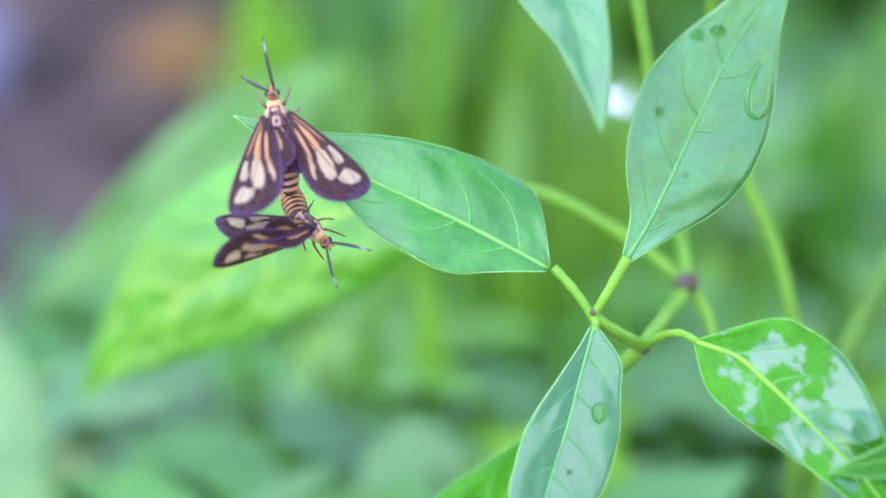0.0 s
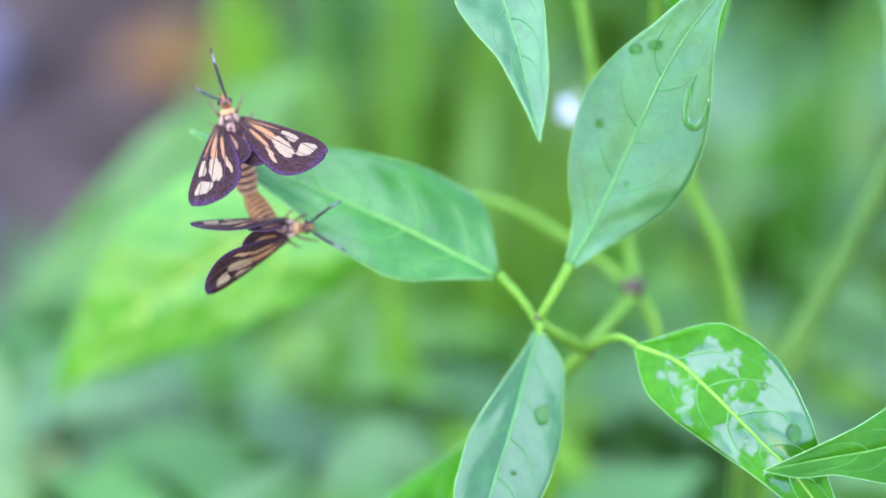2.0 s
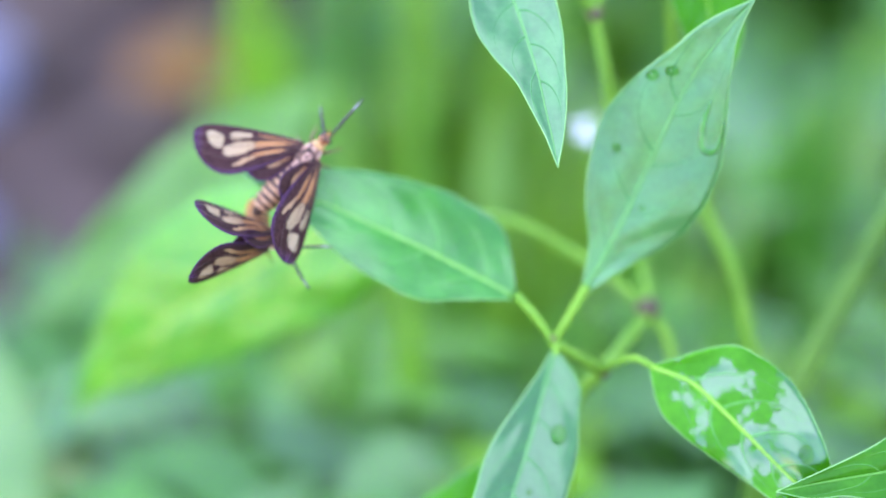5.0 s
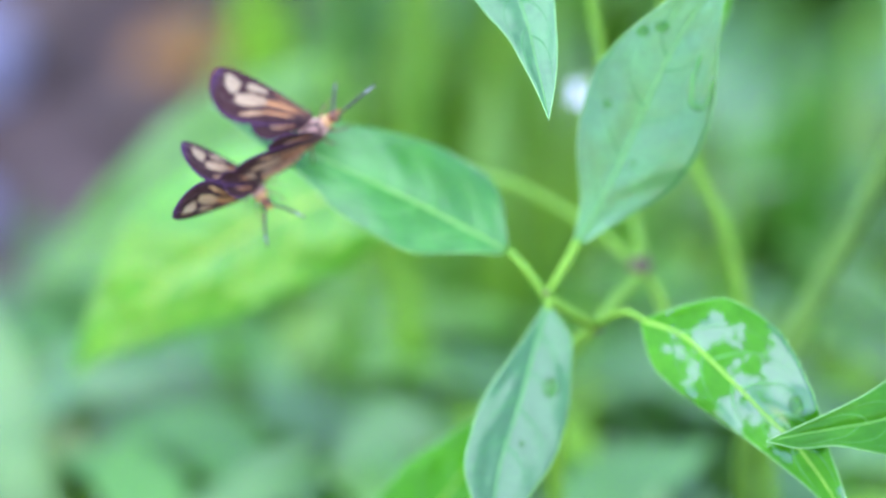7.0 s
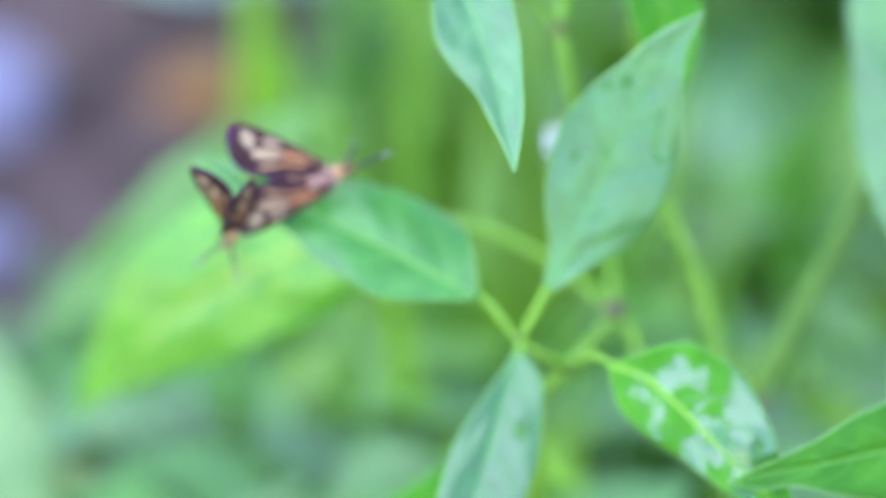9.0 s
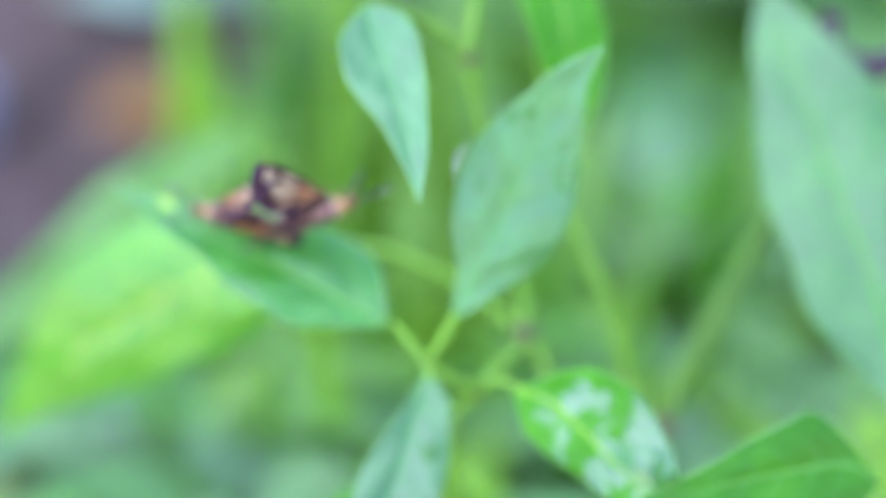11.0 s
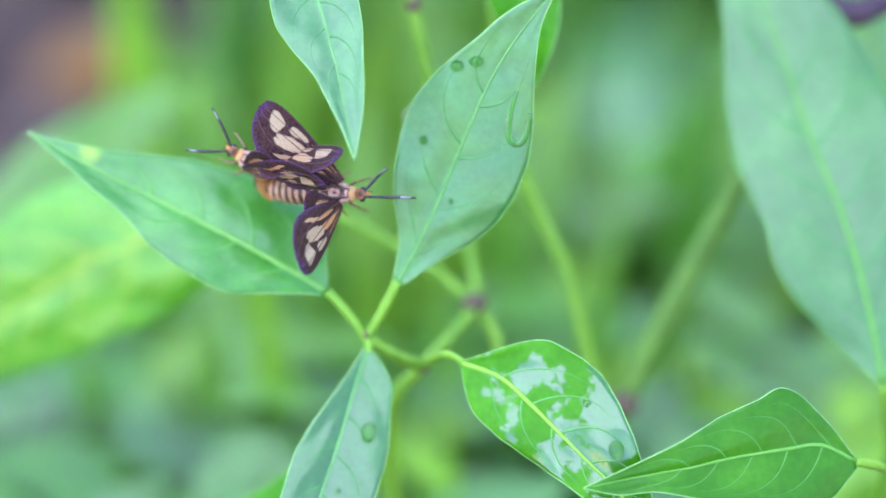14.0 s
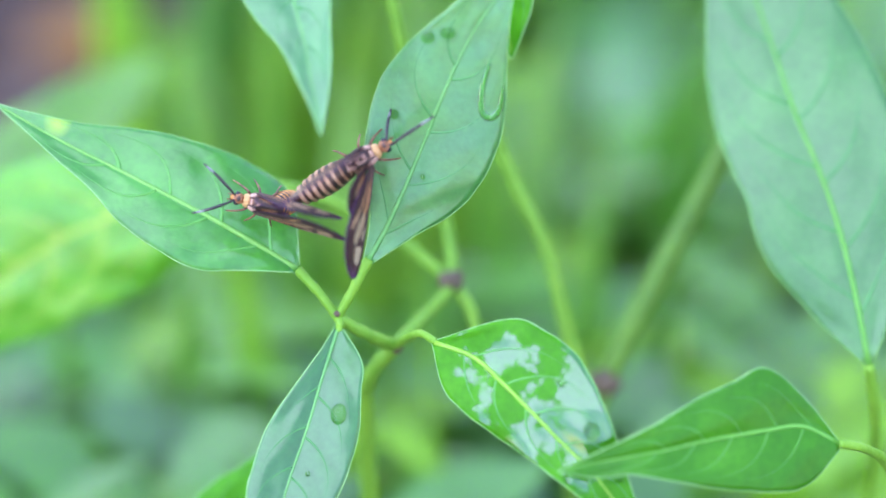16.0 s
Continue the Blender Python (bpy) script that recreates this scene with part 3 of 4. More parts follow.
stalk(flower, ((6.7, 33.6, -46.2), (8, 24, -52), to_ground((12, 12, -56))), 0.4, 0.5)
settle(flower, frest)

# the dark curled dead leaf
curl = thing("dead_leaf", "dark purple-brown curled dead leaf", "dead leaf", plant_base((73.5, 55.6, -30))[0])
crest = plant_base((73.5, 55.6, -30))[1]
bm = bmesh.new()
tube(bm, smooth_line(((69, 60, -32), (68.5, 55, -31), (72, 51.5, -30), (77, 51, -30), (82, 53, -31), (88, 52, -33)), 40), lambda t: 2.6 - 1.6 * abs(t - 0.4), 9, 0.7)
part("curled_blade", bm, CURL, curl)
stalk(curl, ((88, 52, -33), (92, 40, -40), to_ground((94, 10, -50))), 0.7, 0.8, CURL, "dry_stalk")
settle(curl, crest)


# ---- weeds behind, on the soil ----
def weed(seed, height, count, size, material, broad):
    rnd = random.Random(seed)
    ob = thing("weed", "soft green weed with pointed leaves", "weed", group="weeds behind the plant")
    top = Vector((rnd.uniform(-8, 8), rnd.uniform(-8, 8), height))
    line = smooth_line(((0, 0, -3), (top.x * 0.2, top.y * 0.5, height * 0.5), top), 14)
    bm = bmesh.new()
    tube(bm, line, lambda t: 1.5 - 0.7 * t, 7)
    part("stem", bm, STEM, ob)
    for k in range(count):
        t = 0.15 + 0.85 * k / (count - 1)
        b = line[min(int(t * 13), 13)]
        a = k * 2.4 + rnd.uniform(-0.4, 0.4)
        s = size * rnd.uniform(0.75, 1.15) * (1.05 - 0.4 * t)
        out = Vector((math.cos(a), math.sin(a), rnd.uniform(-0.15, 0.6)))
        blade = Blade(b, b + out * s, s * broad, s * broad, (0.4, 0.4), 1.0, 0, s * 0.08, 0.15, 0, 0.5, k)
        leaf(ob, blade, material, rows=12, cols=3, veins=0, rim=False, thick=0.3)
    return ob


KINDS = [weed(1, 60, 9, 50, LEAF_WEED, 0.22), weed(2, 48, 8, 58, LEAF_BRIGHT, 0.26), weed(3, 72, 11, 46, LEAF_WEED, 0.19), weed(4, 44, 8, 54, LEAF_DEEP, 0.24), weed(5, 52, 8, 60, LEAF_GLOSS, 0.28)]
rnd = random.Random(11)


def bare(x, y):
    """The bare patch of soil where only litter lies."""
    return -0.26 < x < -0.066 + 0.25 * (y - 0.28) and 0.165 < y < 0.47


def weedless(x, y):
    """Round the bare patch nothing tall grows, so that it lies open."""
    return -0.30 < x < (-0.036 if y > 0.19 else -0.056) + 0.12 * (y - 0.3) and 0.09 < y < 0.47


# undergrowth hollows and open spots, shade and sun put into leaf colour: place, radius
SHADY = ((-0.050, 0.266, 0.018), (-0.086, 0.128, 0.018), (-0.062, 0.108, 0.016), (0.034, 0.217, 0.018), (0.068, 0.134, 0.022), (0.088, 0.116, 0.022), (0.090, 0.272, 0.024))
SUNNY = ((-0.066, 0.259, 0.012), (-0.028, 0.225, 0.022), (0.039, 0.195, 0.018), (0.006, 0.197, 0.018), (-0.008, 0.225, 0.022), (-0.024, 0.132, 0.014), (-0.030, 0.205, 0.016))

spots = []
tries = 0
while len(spots) < 230 and tries < 6000:
    tries += 1
    x, y = rnd.uniform(-0.30, 0.32), rnd.uniform(0.05, 0.62)
    if weedless(x, y) or y < 0.09 and abs(x) < 0.03 or any((x - a) ** 2 + (y - b) ** 2 < r * r for a, b, r in SHADY):
        continue
    if all((x - a) ** 2 + (y - b) ** 2 > 0.018 ** 2 for a, b in spots):
        spots.append((x, y))
for i, (x, y) in enumerate(spots):
    m = pose(x, y, 0, rnd.uniform(-8, 8), rnd.uniform(-8, 8), rnd.uniform(0, 360))
    if i < 5:
        KINDS[i].matrix_basis = m
    else:
        copy_thing(KINDS[rnd.choice((0, 1, 1, 2, 2, 3, 3, 4))], m)

for i in range(16):
    copy_thing(KINDS[(1, 4, 3, 2)[i % 4]], pose(rnd.uniform(-0.13, 0.0), rnd.uniform(0.035, 0.09), 0, rnd.uniform(-8, 8), rnd.uniform(-8, 8), rnd.uniform(0, 360)))

# grass between the weeds
bm = bmesh.new()
for i in range(6000):
    x, y = (rnd.uniform(-0.4, 0.45), rnd.uniform(0.02, 0.75)) if i < 1500 else (rnd.uniform(-1.6, 1.6), rnd.uniform(-1.4, 1.8))
    if abs(x) < 0.2 and -0.6 < y < 0.02:
        continue
    if bare(x, y) and rnd.random() < 0.98:
        continue
    h, a, lean = rnd.uniform(25, 75), rnd.uniform(0, 6.28), rnd.uniform(0.1, 0.5)
    w = rnd.uniform(0.8, 2.0)
    o, side, way = Vector((x / MM, y / MM, -1)), Vector((math.cos(a), math.sin(a), 0)), Vector((-math.sin(a), math.cos(a), 0))
    prev = None
    for k in range(5):
        t = k / 4
        c = o + Vector((0, 0, h * t)) + way * (lean * h * t * t)
        ww = w * (1 - t) ** 0.7
        now = [bm.verts.new((c + side * ww) * MM), bm.verts.new((c - side * ww) * MM)]
        if prev:
            bm.faces.new((prev[0], prev[1], now[1], now[0]))
        prev = now
grass = tagged(part("grass", bm, LEAF_WEED, None), "thin green grass blades on the soil", "grass", kind="stuff")


# low creeping leaves that cover the soil under the weeds, in patches of three painted tones
def creeper_tone(x, y):
    """Random patches plus painted shade (below zero) and sun (above) for the creepers' colour."""
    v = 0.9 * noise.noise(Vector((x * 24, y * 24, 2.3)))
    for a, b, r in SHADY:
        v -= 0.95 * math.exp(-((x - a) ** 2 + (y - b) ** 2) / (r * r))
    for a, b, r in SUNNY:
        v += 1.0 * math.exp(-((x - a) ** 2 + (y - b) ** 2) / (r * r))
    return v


sheets = [bmesh.new() for _ in range(3)]
for i in range(21000):
    x, y = (rnd.uniform(-0.38, 0.40), rnd.uniform(0.0, 0.75)) if i < 14500 else (rnd.gauss(0, 0.55), rnd.gauss(0.4, 0.5)) if i < 18500 else (rnd.uniform(-0.12, 0.10), rnd.uniform(0.03, 0.19))
    # an uneven margin, thinning out over the soil
    if abs(x) < 0.2 and y < 0:
        continue
    if i < 14500 and not (y < 0.22 and abs(x) < 0.19) and (x / 0.40) ** 2 + ((y - 0.33) / 0.42) ** 2 > 1 + 0.5 * noise.noise(Vector((x * 9, y * 9, 4))) + rnd.uniform(-0.15, 0.15):
        continue
    if bare(x, y) and rnd.random() < 0.995:
        continue
    tone = creeper_tone(x, y)
    bm = sheets[0 if tone < -0.22 else 2 if tone > 0.25 else 1]
    tall = (34 if weedless(x, y) else 52) + (0 if x < -0.08 else max(0, (0.2 - y) * 180))
    tall *= 0.6 if tone < -0.22 else 1.0
    o, a, h = Vector((x / MM, y / MM, rnd.uniform(6, tall))), rnd.uniform(0, 6.28), rnd.uniform(8, 19)
    way, side = Vector((math.cos(a), math.sin(a), rnd.uniform(-0.3, 0.4))), Vector((-math.sin(a), math.cos(a), rnd.uniform(-0.25, 0.25)))
    v = [bm.verts.new((o + way * (h * t) + side * (h * w)) * MM) for t, w in ((-1, 0), (-0.2, 0.55), (0.5, 0.4), (1.1, 0), (0.5, -0.4), (-0.2, -0.55))]
    bm.faces.new(v[:4])
    bm.faces.new((v[0], v[3], v[4], v[5]))
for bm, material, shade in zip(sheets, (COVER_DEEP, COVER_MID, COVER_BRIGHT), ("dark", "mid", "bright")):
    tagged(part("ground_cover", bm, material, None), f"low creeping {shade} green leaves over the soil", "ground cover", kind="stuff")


# broad upright blades behind the plant
def upright_blade(x, y, height, wide, lean, turn, material):
    ob = thing("grass_blade", "broad upright light green grass blade", "grass blade", pose(x, y, 0, 0, 0, turn), "upright grass blades")
    bm = bmesh.new()
    prev = None
    for k in range(15):
        t = k / 14
        c = Vector((lean * height * t * t, 0.12 * height * t * t, height * t - 2))
        w = wide * (0.7 + 0.6 * t) * (1 - t ** 2.5) + 0.05
        now = [bm.verts.new((c + Vector((s * w, abs(s) * w * 0.35 + d, 0))) * MM) for s, d in ((-1, 0), (0, 0), (1, 0), (1, 0.25), (0, 0.25), (-1, 0.25))]
        if prev:
            for q in range(6):
                bm.faces.new((prev[q], prev[(q + 1) % 6], now[(q + 1) % 6], now[q]))
        prev = now
    part("blade", bm, material, ob)
    bm = bmesh.new()
    tube(bm, [Vector((lean * height * t * t, 0.12 * height * t * t - 0.1, height * t - 2)) for t in (0.98 * q / 14 for q in range(15))], lambda t: 0.5 - 0.35 * t, 6)
    part("midrib", bm, VEIN, ob, "pale midrib")


for x, y, h, w, lean, m in ((-0.030, 0.175, 125, 5.5, 0.05, LEAF_BRIGHT), (-0.056, 0.180, 130, 5, -0.05, LEAF_BRIGHT), (-0.014, 0.155, 120, 4.5, 0.1, LEAF_BRIGHT), (-0.040, 0.128, 85, 5, -0.1, LEAF_WEED),
                            (-0.024, 0.118, 80, 4, 0.12, LEAF_BRIGHT), (-0.012, 0.124, 90, 4.5, 0.0, LEAF_BRIGHT), (0.010, 0.20, 140, 5, 0.1, LEAF_WEED), (0.052, 0.16, 110, 4, 0.25, LEAF_BRIGHT), (0.085, 0.18, 120, 4, 0.3, LEAF_WEED),
                            (-0.051, 0.129, 125, 6, 0.02, LEAF_BRIGHT), (-0.028, 0.118, 127, 6, 0.0, LEAF_WEED), (-0.013, 0.135, 118, 8, 0.03, LEAF_BRIGHT), (-0.003, 0.130, 110, 7, 0.05, LEAF_BRIGHT),
                            (-0.022, 0.070, 112, 5, -0.04, LEAF_BRIGHT), (-0.037, 0.069, 100, 6, 0.04, LEAF_WEED), (0.0, 0.066, 92, 5, 0.04, LEAF_WEED), (0.022, 0.127, 120, 6, 0.08, LEAF_PALE),
                            (0.037, 0.094, 105, 5, 0.1, LEAF_WEED), (0.058, 0.127, 122, 7, 0.12, LEAF_DEEP), (0.046, 0.079, 100, 5, 0.08, LEAF_DEEP), (-0.053, 0.071, 92, 5, -0.05, LEAF_WEED), (0.004, 0.105, 108, 8, 0.02, LEAF_BRIGHT), (-0.008, 0.098, 100, 7, -0.03, LEAF_BRIGHT), (-0.020, 0.090, 100, 6, 0.03, LEAF_WEED),
                            (-0.045, 0.164, 118, 9, 0.02, LEAF_GLOSS), (-0.038, 0.146, 104, 8, -0.02, LEAF_PALE), (-0.028, 0.158, 135, 9, 0.0, LEAF_BRIGHT), (-0.026, 0.132, 118, 8, 0.01, LEAF_BRIGHT), (-0.014, 0.162, 130, 9, 0.02, LEAF_WEED),
                            # the deep green blade at (-0.047, 0.215) is added in place of shade
                            (-0.060, 0.168, 128, 8, 0.0, LEAF_BRIGHT), (-0.016, 0.110, 84, 8, 0.0, LEAF_DEEP), (-0.032, 0.124, 76, 8, 0.03, LEAF_GLOSS), (0.053, 0.152, 96, 9, 0.05, LEAF_DEEP), (-0.004, 0.160, 132, 9, 0.03, LEAF_PALE), (-0.047, 0.215, 96, 10, 0.0, LEAF_DEEP), (-0.010, 0.118, 112, 9, 0.0, LEAF_PALE), (0.005, 0.114, 104, 9, 0.03, LEAF_BRIGHT), (0.016, 0.120, 108, 8, 0.0, LEAF_WEED), (-0.064, 0.096, 62, 7, 0.0, LEAF_DEEP), (-0.046, 0.108, 72, 8, 0.02, LEAF_GLOSS), (-0.070, 0.080, 52, 8, -0.04, LEAF_WEED),
                            (-0.040, 0.084, 60, 8, 0.05, LEAF_DEEP), (-0.080, 0.104, 60, 7, 0.0, LEAF_WEED), (0.014, 0.150, 92, 9, 0.0, LEAF_BRIGHT)):
    upright_blade(x, y, h, w, lean, rnd.uniform(-25, 25), m)


# litter on the bare soil
def dead_leaf(x, y, size, turn, material, label, tilt=0):
    ob = thing("fallen_leaf", label, "fallen leaf", pose(x, y, 0.006, tilt, 0, turn), "fallen leaves on the soil")
    blade = Blade((0, 0, 0), (size, 0, 2), size * 0.26, size * 0.24, (0.45, 0.45), 0.9, 2, size * 0.08, 0.1, 0, 1.2, int(size))
    leaf(ob, blade, material, rows=16, cols=4, veins=3, rim=False, vein=material)
    return ob


dead_leaf(-0.114, 0.303, 49, 4, DRY, "orange-brown dry fallen leaf on soil", 14)
for i in range(26):
    dead_leaf(rnd.uniform(-0.26, -0.07), rnd.uniform(0.2, 0.5), rnd.uniform(25, 50), rnd.uniform(0, 360), LITTER, "grey-brown dry fallen leaf on soil")


def stone(x, y, radii, turn):
    ob = thing("stone", "rounded lavender-grey stone on the soil", "stone", pose(x, y, 0, 0, 0, turn), "stones on the soil")
    bm = bmesh.new()
    bmesh.ops.create_icosphere(bm, subdivisions=4, radius=1, matrix=Matrix.Translation((0, 0, radii[2] * 0.5 * MM)) @ Matrix.Diagonal((*[q * MM for q in radii], 1)))
    for v in bm.verts:
        v.co *= 1 + 0.22 * noise.noise(v.co * 45) + 0.05 * noise.noise(v.co * 190)
    part("rock", bm, STONE, ob)


stone(-0.166, 0.30, (28, 24, 16), 20)
stone(-0.150, 0.225, (15, 12, 9), 70)
dead_leaf(-0.138, 0.385, 80, -6, PALE, "pale grey-green withered leaf on soil")


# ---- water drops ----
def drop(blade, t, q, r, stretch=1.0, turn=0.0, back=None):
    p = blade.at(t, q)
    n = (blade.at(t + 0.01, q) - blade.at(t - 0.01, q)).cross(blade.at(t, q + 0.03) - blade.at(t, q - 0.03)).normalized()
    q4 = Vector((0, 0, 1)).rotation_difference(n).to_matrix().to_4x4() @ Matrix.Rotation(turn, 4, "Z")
    ob = thing("water_drop", "rain drop lying on a leaf, tinted green for lost sheen", "water drop", PLANT @ Matrix.Translation((p + n * r * 0.12) * MM), "rain drops on the leaves")
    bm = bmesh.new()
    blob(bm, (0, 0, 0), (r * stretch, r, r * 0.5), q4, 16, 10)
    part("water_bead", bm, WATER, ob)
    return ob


bead = thing("water_drop", "bent bead of rain water on a leaf, tinted green for lost sheen", "water drop", PLANT, "rain drops on the leaves")
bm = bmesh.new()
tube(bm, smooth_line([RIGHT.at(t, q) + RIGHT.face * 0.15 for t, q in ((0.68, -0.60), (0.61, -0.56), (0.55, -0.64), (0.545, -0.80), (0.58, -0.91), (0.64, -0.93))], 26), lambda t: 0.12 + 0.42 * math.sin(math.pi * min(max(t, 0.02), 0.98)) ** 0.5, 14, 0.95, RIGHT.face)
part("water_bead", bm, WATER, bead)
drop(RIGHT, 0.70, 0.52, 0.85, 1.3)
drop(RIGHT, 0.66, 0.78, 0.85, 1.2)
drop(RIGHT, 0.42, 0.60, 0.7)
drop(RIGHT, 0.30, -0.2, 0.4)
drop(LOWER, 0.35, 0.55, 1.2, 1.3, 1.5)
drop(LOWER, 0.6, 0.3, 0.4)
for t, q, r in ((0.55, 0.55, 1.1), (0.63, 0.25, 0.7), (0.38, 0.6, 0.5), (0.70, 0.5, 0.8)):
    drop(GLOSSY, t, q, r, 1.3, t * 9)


# ---- the moths ----
# windows of the forewing: centre along and across, half-lengths, slant, warmth
WINDOWS = ((0.80, 0.10, 0.082, 0.36, 0.25, 0.05), (0.565, 0.31, 0.100, 0.30, -0.25, 0.0), (0.575, -0.27, 0.145, 0.19, -0.20, 0.08), (0.52, -0.64, 0.11, 0.08, -0.20, 0.3),
           (0.25, -0.04, 0.22, 0.13, -0.35, 1.0), (0.23, 0.52, 0.18, 0.10, 0.0, 0.8), (0.30, -0.46, 0.15, 0.08, -0.15, 0.8))


def wing_outline(s, side):
    """Half-width of the forewing in mm at s; side 1 is the leading edge."""
    if side > 0:
        return 0.5 + 2.0 * s ** 0.8 * (1 - s ** 9) ** 0.5 if s < 1 else 0.0
    return (0.5 + 5.2 * (1 - (1 - min(s / 0.78, 1)) ** 1.7)) * (1 - max(0.0, (s - 0.55) / 0.45) ** 2.6) ** 0.6


def wing(name, parent, k, mirror, length, windows, hind=False, label="", hotter=0.0):
    """A rigid wing from its hinge at the origin along +x; the leading edge lies towards +y unless mirrored."""
    bm = bmesh.new()
    n, c = 72, 20
    win, warm, rim = (bm.verts.layers.float.new(a) for a in ("window", "warm", "fringe"))
    sheets = []
    for dz in (0.05, -0.05):
        g = []
        for i in range(n + 1):
            s = i / n
            row = []
            for j in range(2 * c + 1):
                q = -1 + j / c
                w = wing_outline(s, q)
                if hind:
                    w *= 0.9
                z = 0.18 * math.sin(q * 8) * s * (1 - abs(q)) + 0.35 * math.sin(3 * s) * (1 - q * q) + dz
                v = bm.verts.new(Vector((length * s * k, (w * q + 0.6 * math.sin(2.2 * s)) * k * (-1 if mirror else 1), z * k)) * MM)
                best, heat = 0.0, 0.0
                for a, b, la, lb, sl, hot in windows:
                    wob = 0.22 * noise.noise(Vector((s * 16, q * 5, a * 9)))
                    da, db = (s - a) / la + wob, (q - b - sl * (s - a) / la * 0.5) / lb + wob
                    f = math.exp(-0.69 * (abs(da) ** 2.6 + abs(db) ** 2.6) ** 1.5)
                    f *= 1 - (0.75 if da > -0.1 and a > 0.7 else 0.45) * max(0, math.cos(q * 20 + 0.6)) ** 14
                    if f > best:
                        best, heat = f, (hot + hotter) * 1.35 * (1.2 - s)
                v[win], v[warm] = best, min(max(heat, 0), 1)
                v[rim] = min(1.0, max((s - 0.90) / 0.10, (-q - 0.84) / 0.16 * min(1, s * 2.5), 0.0) ** 0.8 * 1.1)
                row.append(v)
            g.append(row)
        sheets.append(g)
    for g, up in zip(sheets, (1, 0)):
        for i in range(n):
            for j in range(2 * c):
                f = (g[i][j], g[i + 1][j], g[i + 1][j + 1], g[i][j + 1])
                bm.faces.new(f if up else f[::-1])
    a, b = sheets
    loop = [(i, 0) for i in range(n)] + [(n, j) for j in range(2 * c)] + [(i, 2 * c) for i in range(n, 0, -1)] + [(0, j) for j in range(2 * c, 0, -1)]
    for (i, j), (x, y) in zip(loop, loop[1:] + loop[:1]):
        bm.faces.new((a[i][j], b[i][j], b[x][y], a[x][y]))
    bmesh.ops.recalc_face_normals(bm, faces=bm.faces)
    return part(name, bm, WING, parent, label)


def forewing(name, parent, k, mirror, hotter):
    ob = wing(name, parent, k, mirror, 16.5, WINDOWS, label="dark purple wing with cream windows", hotter=hotter)
    hw = wing("hindwing", ob, k * 0.52, mirror, 16.0, ((0.4, 0.0, 0.26, 0.42, 0, 0.5),), True, "short orange and purple hindwing", hotter)
    hw.matrix_basis = pose(0.6 * MM * k, (0.8 if mirror else -0.8) * MM * k, -0.45 * MM * k, 0, 0, 26 if mirror else -26)
    # veins and front edge
    sy = -1 if mirror else 1
    for q in (0.98, 0.14, -0.2, -0.55):
        line = [Vector((16.5 * s, (wing_outline(s, q) * q + 0.6 * math.sin(2.2 * s)) * sy, 0.35 * math.sin(3 * s) * (1 - q * q) + 0.18 * math.sin(q * 8) * s * (1 - abs(q)) + 0.05)) * k for s in (0.96 * i / 24 for i in range(25))]
        bm = bmesh.new()
        tube(bm, line, lambda t: (0.17 if q > 0.9 else 0.10) * k * (1 - 0.6 * t), 5)
        part("wing_vein", bm, CHITIN, ob)
    return ob


